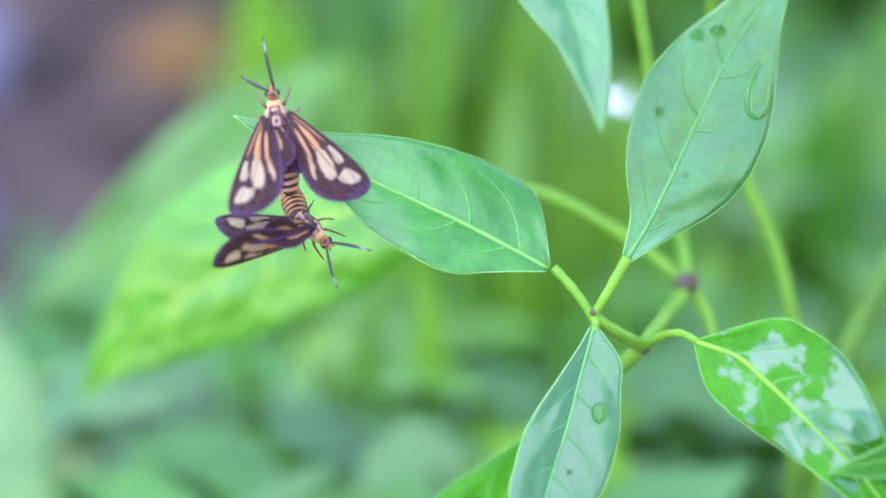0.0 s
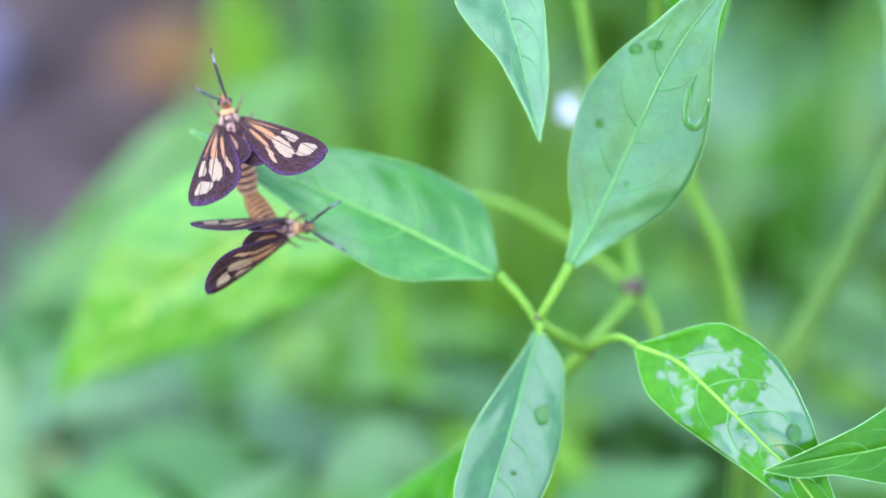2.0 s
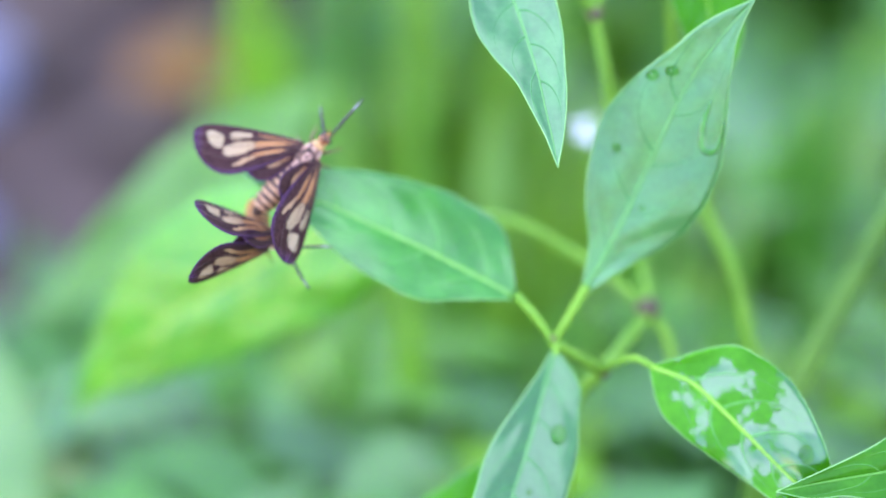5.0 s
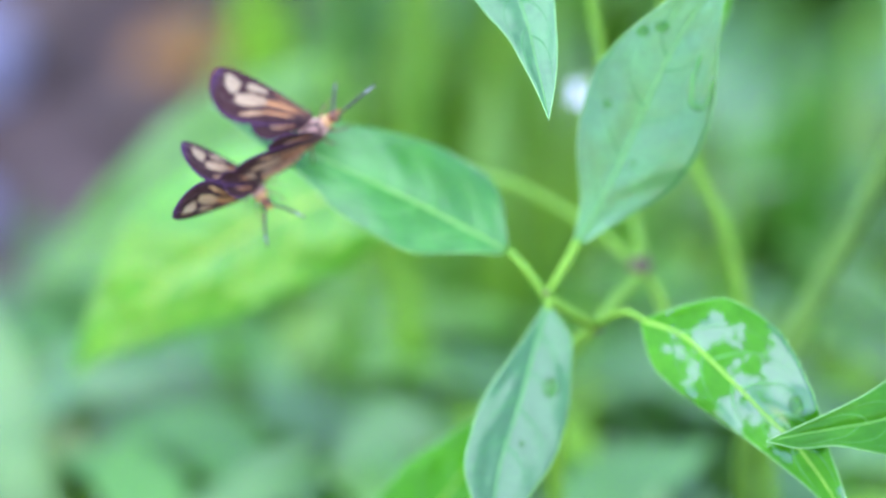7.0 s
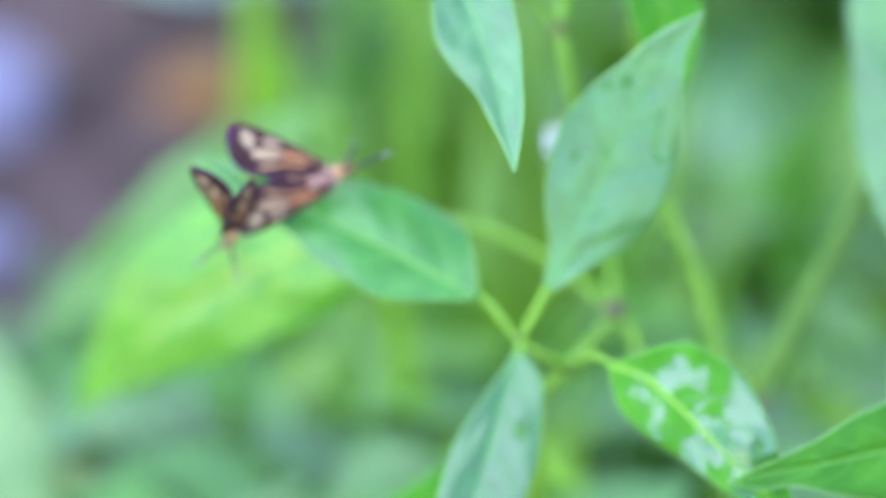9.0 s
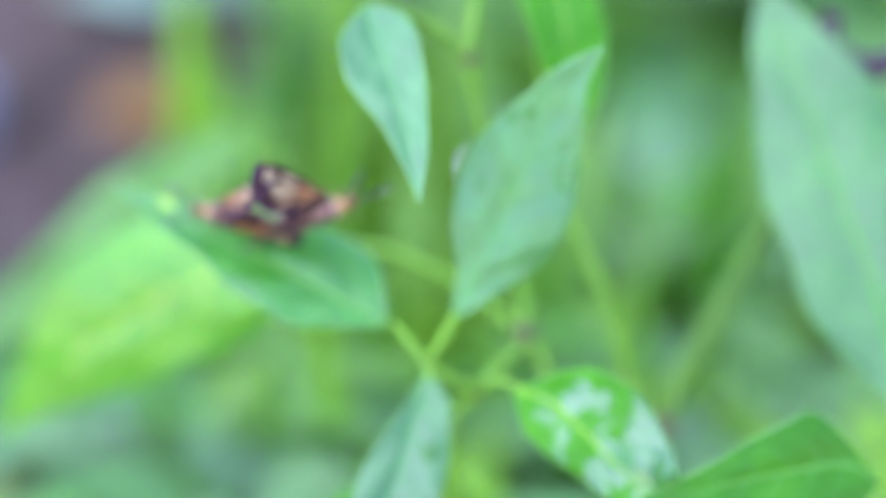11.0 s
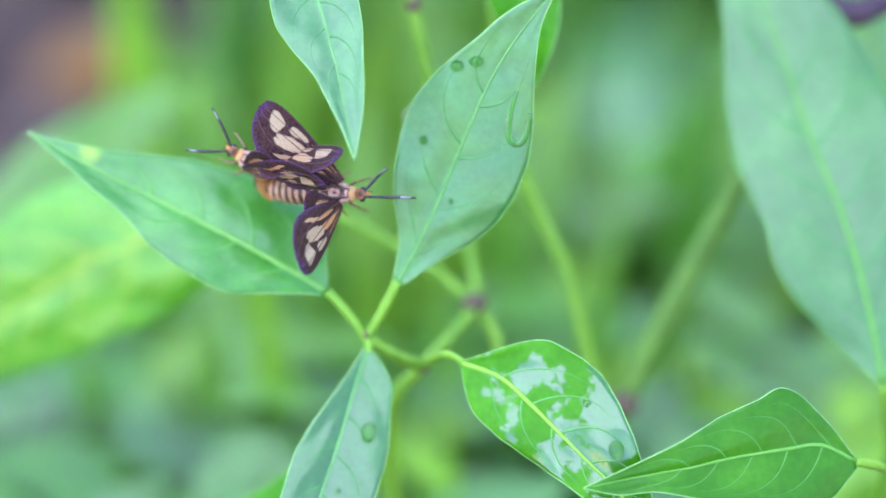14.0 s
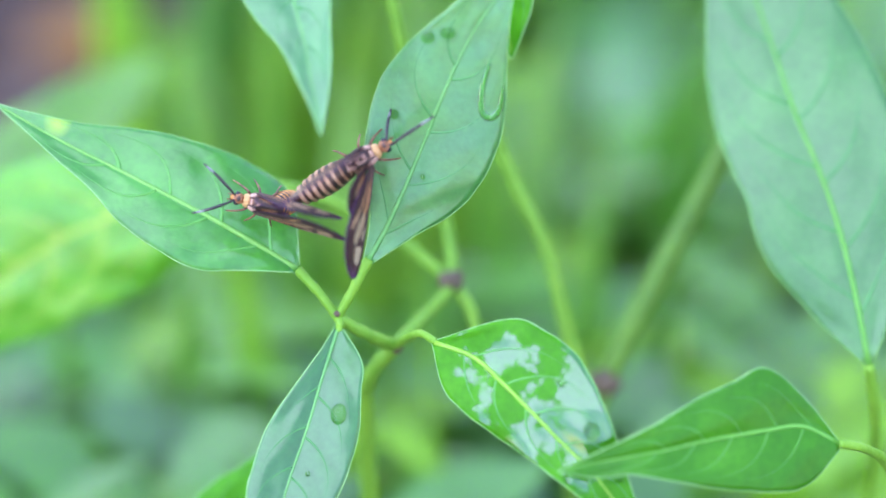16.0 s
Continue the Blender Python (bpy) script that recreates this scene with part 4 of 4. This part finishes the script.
def moth(name, label, k, band, bands, length, spreads, feels):
    root = thing(name, label, "moth", group="pair of moths")
    bm = bmesh.new()
    blob(bm, (0, 0, 0), (1.75 * k, 2.75 * k, 1.8 * k), None, 24, 14, 0.05)
    part("thorax", bm, THORAX, root, "purple-brown furry thorax")
    for sx in (-1, 1):
        bm = bmesh.new()
        blob(bm, (sx * 1.1 * k, 1.2 * k, 0.95 * k), (0.42 * k, 1.1 * k, 0.4 * k), Matrix.Rotation(0.25 * sx, 4, "Z"), 12, 8, 0.1)
        part("shoulder_tuft", bm, TUFT, root, "pinkish shoulder tuft")
    bm = bmesh.new()
    blob(bm, (0, 0.1 * k, 1.66 * k), (0.95 * k, 0.95 * k, 0.28 * k), None, 14, 8, 0.15)
    spot = part("back_spot", bm, TUFT, root, "pale patch on the thorax")
    bm = bmesh.new()
    blob(bm, (0, 0.15 * k, 1.9 * k), (0.25 * k, 0.32 * k, 0.1 * k), None, 10, 6)
    part("spot_centre", bm, CHITIN, spot, "dark centre of the patch")
    for sx in (-1, 1):
        bm = bmesh.new()
        tube(bm, smooth_line([Vector(p) * k for p in ((sx * 0.62, 2.2, 1.15), (sx * 0.72, 1.0, 1.72), (sx * 0.78, -0.4, 1.82), (sx * 0.66, -1.7, 1.55))], 14), lambda t: (0.10 + 0.12 * math.sin(math.pi * t)) * k, 7, 0.6)
        part("back_stripe", bm, CHITIN, root, "dark stripe along the thorax")
    for y, z in ((1.75, 1.30), (-2.1, 1.40)):
        bm = bmesh.new()
        tube(bm, smooth_line([Vector(p) * k for p in ((-1.15, y - 0.1, z - 0.45), (0, y, z + 0.12), (1.15, y - 0.1, z - 0.45))], 12), lambda t: (0.12 + 0.10 * math.sin(math.pi * t)) * k, 7, 0.7)
        part("cross_band", bm, TUFT, root, "pale band across the thorax")
    for sx in (-1, 1):
        bm = bmesh.new()
        blob(bm, (sx * 0.55 * k, -1.6 * k, 1.65 * k), (0.4 * k, 0.8 * k, 0.4 * k), None, 12, 8, 0.15)
        part("hind_tuft", bm, TUFT, root, "pale tuft on the thorax")
    bm = bmesh.new()
    tube(bm, [Vector((0, y * k, 0.15 * k)) for y in (2.15, 2.4, 2.75, 3.0)], lambda t: (1.25 - 0.35 * t) * k * (0.9 if t in (0, 1) else 1), 18)
    part("collar", bm, COLLAR, root, "orange collar")
    bm = bmesh.new()
    blob(bm, (0, 3.75 * k, 0.1 * k), (0.95 * k, 0.9 * k, 0.9 * k), None, 16, 10, 0.06)
    head = part("head", bm, HEAD, root, "orange-brown head")
    for sx in (-1, 1):
        bm = bmesh.new()
        blob(bm, (sx * 0.72 * k, 4.0 * k, 0.15 * k), (0.42 * k, 0.5 * k, 0.52 * k), None, 12, 8)
        part("eye", bm, EYE, head, "black round eye")
    bm = bmesh.new()
    blob(bm, (0, 4.55 * k, -0.25 * k), (0.4 * k, 0.5 * k, 0.4 * k), None, 10, 8)
    part("snout", bm, BAND, head)
    bm = bmesh.new()
    blob(bm, (0, 3.85 * k, 0.82 * k), (0.5 * k, 0.35 * k, 0.28 * k), None, 10, 7, 0.1)
    part("crown_spot", bm, CHITIN, head, "dark patch between the feelers")
    for sx in (-1, 1):
        bm = bmesh.new()
        tube(bm, smooth_line([Vector(p) * k for p in ((sx * 0.3, 4.5, -0.4), (sx * 0.42, 5.0, -0.35), (sx * 0.45, 5.45, -0.1))], 8), lambda t: (0.16 - 0.07 * t) * k, 6)
        part("palp", bm, LEG, head)
    for sx in (-1, 1):
        spread, feel = (spreads[0], feels[0]) if sx < 0 else (spreads[1], feels[1])
        sag = 4.5 if feel < 0.5 else 0.0
        line = smooth_line([Vector(p) * k for p in ((sx * 0.35, 4.4, 0.6), (sx * (0.35 + 0.9 * spread), 4.4 + 2.4 * feel, 1.3 - sag * 0.3), (sx * (0.35 + 1.9 * spread), 4.4 + 5.2 * feel, 1.5 - sag * 0.7), (sx * (0.35 + 2.7 * spread), 4.4 + 7.8 * feel, 1.0 - sag))], 28)
        bm = bmesh.new()
        tube(bm, line, lambda t: (0.14 + 0.10 * math.sin(math.pi * min(1, t * 1.05)) + (0.03 if int(t * 27) % 2 else 0)) * k, 7)
        fe = part("antenna", bm, FEELER, root, "black feeler with a white tip")
        bm = bmesh.new()
        tube(bm, [p + Vector((0, 0, 0.05 * k)) for p in line[17:26]], lambda t: (0.09 + 0.10 * abs(math.sin(math.pi * t)) ** 0.5) * k, 7)
        part("feeler_tip", bm, FEELER_TIP, fe, "white mark near the tip")
    for sx in (-1, 1):
        for y, reach, fwd in ((1.6, 1.7, 2.3), (0.3, 2.6, 0.6), (-1.1, 2.6, -2.2)):
            pts = [Vector(p) * k for p in ((sx * 0.8, y, -1.0), (sx * (0.8 + reach * 0.45), y + fwd * 0.4, -0.3), (sx * (0.8 + reach * 0.8), y + fwd * 0.8, -2.6), (sx * (0.8 + reach), y + fwd * 1.15, -4.2 / k))]
            bm = bmesh.new()
            tube(bm, smooth_line(pts, 18), lambda t: (0.26 - 0.16 * t) * k, 7)
            part("leg", bm, LEG, root, "jointed orange-brown leg")
    # abdomen with its hinge at the thorax's rear end, along -y
    bm = bmesh.new()

    def girth(t):
        return (1.4 + 0.6 * math.sin(math.pi * min(1, t * 1.2))) * (1 - max(0, t - 0.8) * 3.2) * k
    n = 40
    tube(bm, [Vector((0, (0.6 - (length + 0.6) * i / n) * k, 0)) for i in range(n + 1)], girth, 18, 0.95)
    ab = part("abdomen", bm, CHITIN, root, "dark ringed abdomen")
    ab.location = Vector((0, -2.2, 0)) * k * MM
    for i in range(bands):
        t0 = 0.12 + 0.80 * i / bands
        bm = bmesh.new()
        wide = 0.80 / bands * (0.50 if band is BAND_PALE else 0.52)
        tube(bm, [Vector((0, (0.6 - (length + 0.6) * (t0 + wide * x)) * k, 0)) for x in (0, 0.25, 0.75, 1)],
             lambda x, t0=t0: girth(t0) + (0.02 + 0.06 * math.sin(math.pi * x)) * k, 18, 0.95)
        part("band", bm, band, ab, "pale ring of scales")
    hotter = 0.5 if band is BAND else 0.28
    lw = forewing("forewing", root, k, True, hotter)
    rw = forewing("forewing", root, k, False, hotter)
    lw["hinge"], rw["hinge"] = (-1.5 * k, 1.0 * k, 0.9 * k), (1.5 * k, 1.0 * k, 0.9 * k)
    ab["hinge"] = (0.0, -2.2 * k, 0.0)
    return root, lw, rw, ab


def turn_part(ob, rows):
    x, y, z = ob["hinge"]
    walk(ob, [(t, pose(x * MM, y * MM, z * MM, a, b, c)) for t, a, b, c in rows])


dark_moth, dark_moth_left_wing, dark_moth_right_wing, dark_moth_abdomen = moth("moth", "purple-black moth with cream wing windows and pale-banded abdomen, mating", 1.0, BAND_PALE, 7, 9.5, (1.4, -0.1), (0.3, 1.0))
orange_moth, orange_moth_left_wing, orange_moth_right_wing, orange_moth_abdomen = moth("moth", "smaller moth with orange-striped abdomen and dark windowed wings, mating", 0.9, BAND, 8, 8.0, (1.3, 1.4), (0.8, 0.8))


def motions():
    leaf_rows = ((0, 6.6, -0.1, 0.6, 20), (3.5, 7.0, 0.4, 0.5, 22), (8, 6.0, 0, 0.65, 24), (10.5, 5.4, -0.5, 0.3, 26), (12.5, 5.2, 0.1, 0.7, 23), (14, 3.8, 0.1, 0.4, 20), (15, 1.8, 0, 0.1, 19), (16, 3.2, 0.3, 0.4, 20))
    hinge = Matrix.Translation(PERCH.base * MM)
    walk(perch_leaf, [(t, perch_rest @ pose(u * MM, v * MM, 0, 0, 0, a) @ hinge @ Matrix.Rotation(radians(roll), 4, PERCH.along) @ hinge.inverted()) for t, a, u, v, roll in leaf_rows])
    rows = [
        (0,-45.56,27.55,6.68,8.4,-0.0,10.2), (0.5,-45.09,28.06,6.65,5.9,0.0,10.9), (1,-44.45,27.73,6.67,5.2,-0.0,13.7),
        (1.5,-45.19,27.85,6.8,10.2,-0.0,14.7), (2,-45.28,28.31,6.83,10.1,-0.0,14.3), (2.5,-43.74,29.62,6.9,11.9,-0.0,-0.6),
        (3,-42.88,29.47,6.85,7.8,0.0,-5.8), (3.5,-41.25,28.84,6.93,10.6,-0.0,-19.7), (5.8,-36.69,26.6,6.85,0.0,-0.0,-44.9),
        (6,-37.11,26.45,6.87,0.0,-0.0,-42.8), (6.5,-36.34,26.31,6.9,0.0,-0.0,-45.6), (7,-35.46,24.64,7.06,6.5,0.0,-52.4),
        (7.5,-34.77,25.08,7.07,5.4,0.0,-54.6), (8,-34.16,25.4,6.99,0.0,-0.0,-67.3), (8.2,-34.95,25.53,7.0,0.0,-0.0,-69.1),
        (9.3,-27.94,25.48,6.25,1.9,0.0,-67.5), (10.3,-21.67,25.2,5.58,4.0,0.0,-65.5), (10.5,-20.51,24.28,5.66,7.7,-0.0,-70.7),
        (11,-15.83,25.3,5.76,12.3,-0.0,-70.4), (11.5,-12.54,24.88,5.7,9.7,-0.0,-72.9), (12,-9.31,22.11,5.79,14.1,-0.0,-77.1),
        (12.5,-8.98,23.19,5.77,13.0,0.0,-74.7), (12.65,-8.23,23.08,5.76,12.5,0.0,-78.2), (12.8,-7.39,22.89,5.75,11.8,-0.0,-81.5),
        (13,-6.35,22.58,5.73,11.0,-0.0,-86.2), (13.5,-5.08,21.04,5.72,10.4,-0.0,-95.5), (13.8,-5.39,21.86,6.57,12.9,-0.0,-89.9),
        (14,-4.05,21.77,7.04,10.0,-0.0,-93.0), (14.25,-3.76,21.94,7.74,11.5,0.0,-86.3), (14.5,-3.43,22.09,8.43,12.5,0.0,-79.2),
        (15,-1.49,21.2,9.7,9.4,0.0,-78.2), (15.5,2.34,20.37,9.66,7.6,0.0,-78.1), (16,4.3,22.99,9.61,5.3,-0.0,-59.1),
    ]
    walk(dark_moth, [(t, PLANT @ pose(u / 1000, v / 1000, n / 1000, a, b, c)) for t, u, v, n, a, b, c in rows])
    rows = [
        (0,18.4,-36.0,-111.3), (0.5,18.2,-51.0,-112.4), (1,32.2,-45.9,-108.7),
        (1.5,24.9,-35.0,-115.6), (2,20.5,-52.7,-113.3), (2.5,22.5,-48.8,-142.3),
        (3,16.4,-15.5,-143.2), (3.5,18.2,-6.8,-140.5), (5.8,10.0,-0.0,-139.0),
        (6,10.0,-0.0,-143.1), (6.5,10.0,-0.0,-144.6), (7,15.6,-3.3,-149.5),
        (7.5,14.4,-3.2,-143.8), (8,10.0,-0.0,-136.3), (8.2,10.0,-0.0,-131.5),
        (9.3,9.4,-30.6,-129.8), (10.3,8.8,-55.7,-125.1), (10.5,12.7,-52.7,-133.2),
        (11,17.8,-53.8,-137.5), (11.5,18.2,-71.5,-127.7), (12,28.2,-71.2,-142.9),
        (12.5,32.3,-67.1,-167.4), (12.65,29.5,-64.0,-168.8), (12.8,26.0,-60.1,-168.4),
        (13,21.5,-46.0,-168.7), (13.5,14.1,-24.0,-141.3), (13.8,17.0,-22.0,-148.2),
        (14,17.0,-21.0,-130.5), (14.25,52.7,-52.3,-120.0), (14.5,80.0,-64.3,-90.0),
        (15,47.9,-47.2,-59.4), (15.5,46.1,-24.0,-60.4), (16,81.0,-44.9,-81.3),
    ]
    turn_part(dark_moth_left_wing, rows)
    rows = [
        (0,-19.8,-18.4,-55.5), (0.5,-19.4,-25.7,-46.0), (1,-18.5,-19.9,-49.2),
        (1.5,-16.9,-7.5,-47.3), (2,-29.7,-37.5,-34.4), (2.5,-31.9,-56.1,-24.8),
        (3,-25.3,-51.2,-60.9), (3.5,-35.2,-56.7,-50.3), (5.8,-52.0,-0.0,-81.4),
        (6,-52.0,-0.0,-89.3), (6.5,-54.0,-0.0,-89.7), (7,-66.9,-6.4,-99.7),
        (7.5,-64.0,-5.4,-90.1), (8,-72.0,-31.5,-90.3), (8.2,-70.0,-30.0,-79.7),
        (9.3,0.0,10.5,-91.0), (10.3,85.1,8.4,-90.8), (10.5,85.1,4.8,-90.7),
        (11,85.2,0.1,-91.1), (11.5,85.2,2.7,-91.1), (12,85.4,-1.7,-91.5),
        (12.5,82.3,-0.6,-91.3), (12.65,10.3,-0.1,-91.4), (12.8,-74.2,-80.2,-11.6),
        (13,-130.5,-82.7,12.1), (13.5,-55.6,-63.2,-10.6), (13.8,-60.2,-63.7,-10.2),
        (14,-55.9,-55.7,-13.9), (14.25,-64.1,-41.8,-15.0), (14.5,-73.5,-15.2,-24.2),
        (15,-74.1,-4.7,-29.7), (15.5,-72.2,-4.5,-36.2), (16,-76.2,-17.7,-40.0),
    ]
    turn_part(dark_moth_right_wing, rows)
    rows = [
        (0,12.4,-0.0,-0.8), (0.5,8.4,-0.0,-0.6), (1,7.1,-0.0,-0.6),
        (1.5,15.4,0.0,-1.4), (2,15.3,-0.0,-1.4), (2.5,18.0,0.0,-1.7),
        (3,11.2,0.0,-1.1), (3.5,15.0,0.0,-1.4), (5.8,0.0,-0.0,0.0),
        (6,0.0,-0.0,-0.0), (6.5,0.0,-0.0,-0.0), (7,8.1,0.0,-0.6),
        (7.5,6.4,0.0,-0.4), (8,0.0,-0.0,0.0), (8.2,0.0,-0.0,0.0),
        (9.3,1.1,-0.0,-0.1), (10.3,3.6,-0.0,-0.3), (10.5,9.4,-0.0,-0.6),
        (11,16.7,-0.0,-0.6), (11.5,12.7,0.0,-0.5), (12,19.3,-0.0,-0.4),
        (12.5,17.7,0.0,-0.6), (12.65,16.9,0.0,-0.4), (12.8,15.9,-0.0,-0.3),
        (13,14.6,-0.0,-0.1), (13.5,13.8,-0.0,0.1), (13.8,17.5,-0.0,-0.1),
        (14,13.1,-0.0,-0.0), (14.25,21.6,-0.0,-0.2), (14.5,23.5,-0.0,-0.5),
        (15,17.3,0.0,-0.3), (15.5,13.7,0.0,-0.2), (16,8.7,-0.0,-0.4),
    ]
    turn_part(dark_moth_abdomen, rows)
    rows = [
        (0,-41.03,12.58,4.86,13.7,0.0,-131.0), (0.5,-39.85,12.93,4.92,17.1,-0.0,-105.0), (1,-36.94,13.65,4.93,17.7,-0.0,-86.3),
        (1.5,-37.38,13.85,4.87,14.2,-0.0,-83.9), (2,-37.66,13.56,4.88,14.9,-0.0,-85.2), (2.5,-39.93,14.65,4.91,16.6,0.0,-98.1),
        (3,-42.3,13.25,4.87,14.7,-0.0,-111.6), (3.5,-41.92,14.44,4.87,14.7,-0.0,-109.9), (5.8,-44.0,15.86,4.9,15.9,-0.0,-128.1),
        (6,-44.23,16.4,4.91,17.0,-0.0,-130.2), (6.5,-43.61,17.52,4.92,17.0,-0.0,-130.4), (7,-44.63,16.49,4.92,17.3,-0.0,-141.8),
        (7.5,-45.64,16.93,4.89,15.3,-0.0,-154.1), (8,-46.26,17.55,4.9,16.1,0.0,-167.3), (8.2,-47.55,17.51,4.88,15.1,-0.0,-167.6),
        (9.3,-42.37,18.85,5.25,23.9,-0.0,146.2), (10.3,-37.61,19.16,5.29,15.5,-0.0,106.1), (10.5,-38.24,21.23,5.27,14.4,-0.0,101.0),
        (11,-33.3,24.74,5.27,14.2,-0.0,81.6), (11.5,-29.94,22.25,5.27,14.2,-0.0,85.9), (12,-26.3,21.44,5.25,13.6,-0.0,81.6),
        (12.5,-24.86,21.22,5.27,14.6,-0.0,87.5), (12.65,-23.63,22.01,5.29,15.3,0.0,83.2), (12.8,-22.43,22.8,5.3,15.9,0.0,78.7),
        (13,-20.94,24.03,5.3,16.3,-0.0,74.1), (13.5,-18.27,24.84,5.3,16.1,-0.0,60.5), (13.8,-17.98,26.65,5.49,15.6,0.0,58.1),
        (14,-16.54,26.11,5.64,16.4,-0.0,57.3), (14.25,-17.12,23.95,5.79,15.8,0.0,53.0), (14.5,-17.71,21.89,5.93,14.0,0.0,48.8),
        (15,-15.69,19.04,6.33,17.8,-0.0,59.3), (15.5,-13.66,17.45,6.36,19.5,0.0,77.6), (16,-10.45,16.69,6.34,18.5,0.0,76.4),
    ]
    walk(orange_moth, [(t, PLANT @ pose(u / 1000, v / 1000, n / 1000, a, b, c)) for t, u, v, n, a, b, c in rows])
    rows = [
        (0,39.4,-27.1,-42.4), (0.5,47.9,-43.3,-83.7), (1,74.5,-46.6,-82.8),
        (1.5,76.0,-58.7,-84.2), (2,76.1,-41.6,-90.2), (2.5,69.7,-45.4,-89.2),
        (3,64.3,-50.8,-78.1), (3.5,65.2,-47.0,-80.7), (5.8,47.8,-52.8,-68.8),
        (6,45.1,-53.9,-62.5), (6.5,43.3,-51.1,-56.0), (7,37.3,-48.5,-52.1),
        (7.5,38.6,-53.5,-55.2), (8,44.2,-59.2,-74.7), (8.2,56.3,-62.6,-93.5),
        (9.3,28.0,-87.2,-45.9), (10.3,80.2,-3.1,-90.8), (10.5,82.8,-1.7,-101.2),
        (11,61.1,-1.8,-94.2), (11.5,71.8,-53.9,-89.3), (12,71.3,-49.4,-87.6),
        (12.5,73.3,-60.7,-88.1), (12.65,66.9,-60.7,-79.0), (12.8,60.2,-59.7,-69.3),
        (13,48.9,-57.6,-59.8), (13.5,49.2,-46.0,-53.8), (13.8,53.1,-45.0,-60.0),
        (14,51.3,-46.0,-61.1), (14.25,62.0,-40.6,-69.7), (14.5,73.1,-34.6,-78.7),
        (15,79.1,-41.4,-99.4), (15.5,80.5,-48.1,-107.3), (16,75.3,-42.2,-90.9),
    ]
    turn_part(orange_moth_left_wing, rows)
    rows = [
        (0,-64.3,-38.0,-26.5), (0.5,-60.2,-42.2,-57.5), (1,-66.7,-41.0,-56.6),
        (1.5,-62.8,-36.1,-55.5), (2,-62.2,-34.0,-58.7), (2.5,-67.8,-39.1,-57.1),
        (3,-72.5,-50.8,-40.8), (3.5,-71.9,-43.9,-46.7), (5.8,-71.3,-50.7,-16.9),
        (6,-73.1,-50.4,-13.8), (6.5,-70.8,-44.5,-16.2), (7,-70.7,-51.3,-4.6),
        (7.5,-58.0,-50.4,-29.0), (8,-54.9,-58.6,-34.2), (8.2,-52.2,-59.2,-40.4),
        (9.3,-81.0,-69.2,-14.6), (10.3,-54.3,-34.8,-33.6), (10.5,-50.3,-26.4,-46.2),
        (11,-56.8,-60.4,-56.0), (11.5,-76.5,-61.2,-77.3), (12,-76.9,-60.7,-81.7),
        (12.5,-74.5,-63.7,-91.2), (12.65,-73.5,-59.9,-80.4), (12.8,-71.6,-56.1,-71.4),
        (13,-63.5,-47.4,-63.6), (13.5,-54.6,-42.5,-58.2), (13.8,-54.2,-36.8,-56.9),
        (14,-58.5,-40.0,-54.5), (14.25,-72.8,-42.7,-64.0), (14.5,-81.8,-40.5,-75.9),
        (15,-74.6,-42.4,-103.2), (15.5,-66.6,-54.4,-123.6), (16,-80.6,-51.7,-93.7),
    ]
    turn_part(orange_moth_right_wing, rows)
    rows = [
        (0,29.5,-0.0,-22.0), (0.5,27.4,-0.0,-43.2), (1,21.7,-0.0,-42.2),
        (1.5,12.5,-0.0,-55.3), (2,7.6,-0.0,-59.5), (2.5,11.4,0.0,-56.1),
        (3,23.1,-0.0,-59.2), (3.5,24.0,-0.0,-50.6), (5.8,60.1,0.0,-25.4),
        (6,69.0,-0.0,7.8), (6.5,69.5,-0.0,41.6), (7,73.5,0.0,-58.2),
        (7.5,65.1,-0.0,-82.7), (8,55.5,-0.0,-23.2), (8.2,48.9,0.0,-29.2),
        (9.3,41.8,-0.0,-20.4), (10.3,33.3,0.0,-0.9), (10.5,10.5,-0.0,-16.8),
        (11,-14.1,0.0,-8.3), (11.5,8.2,0.0,2.8), (12,-9.1,-0.0,1.2),
        (12.5,12.9,0.0,0.1), (12.65,20.1,-0.0,0.5), (12.8,25.7,-0.0,-0.9),
        (13,31.2,0.0,-8.3), (13.5,42.0,-0.0,-13.7), (13.8,25.4,-0.0,-25.9),
        (14,40.6,0.0,-31.2), (14.25,49.1,-0.0,1.7), (14.5,42.8,-0.0,29.5),
        (15,54.5,-0.0,34.8), (15.5,39.5,-0.0,21.8), (16,46.4,-0.0,21.6),
    ]
    turn_part(orange_moth_abdomen, rows)


motions()
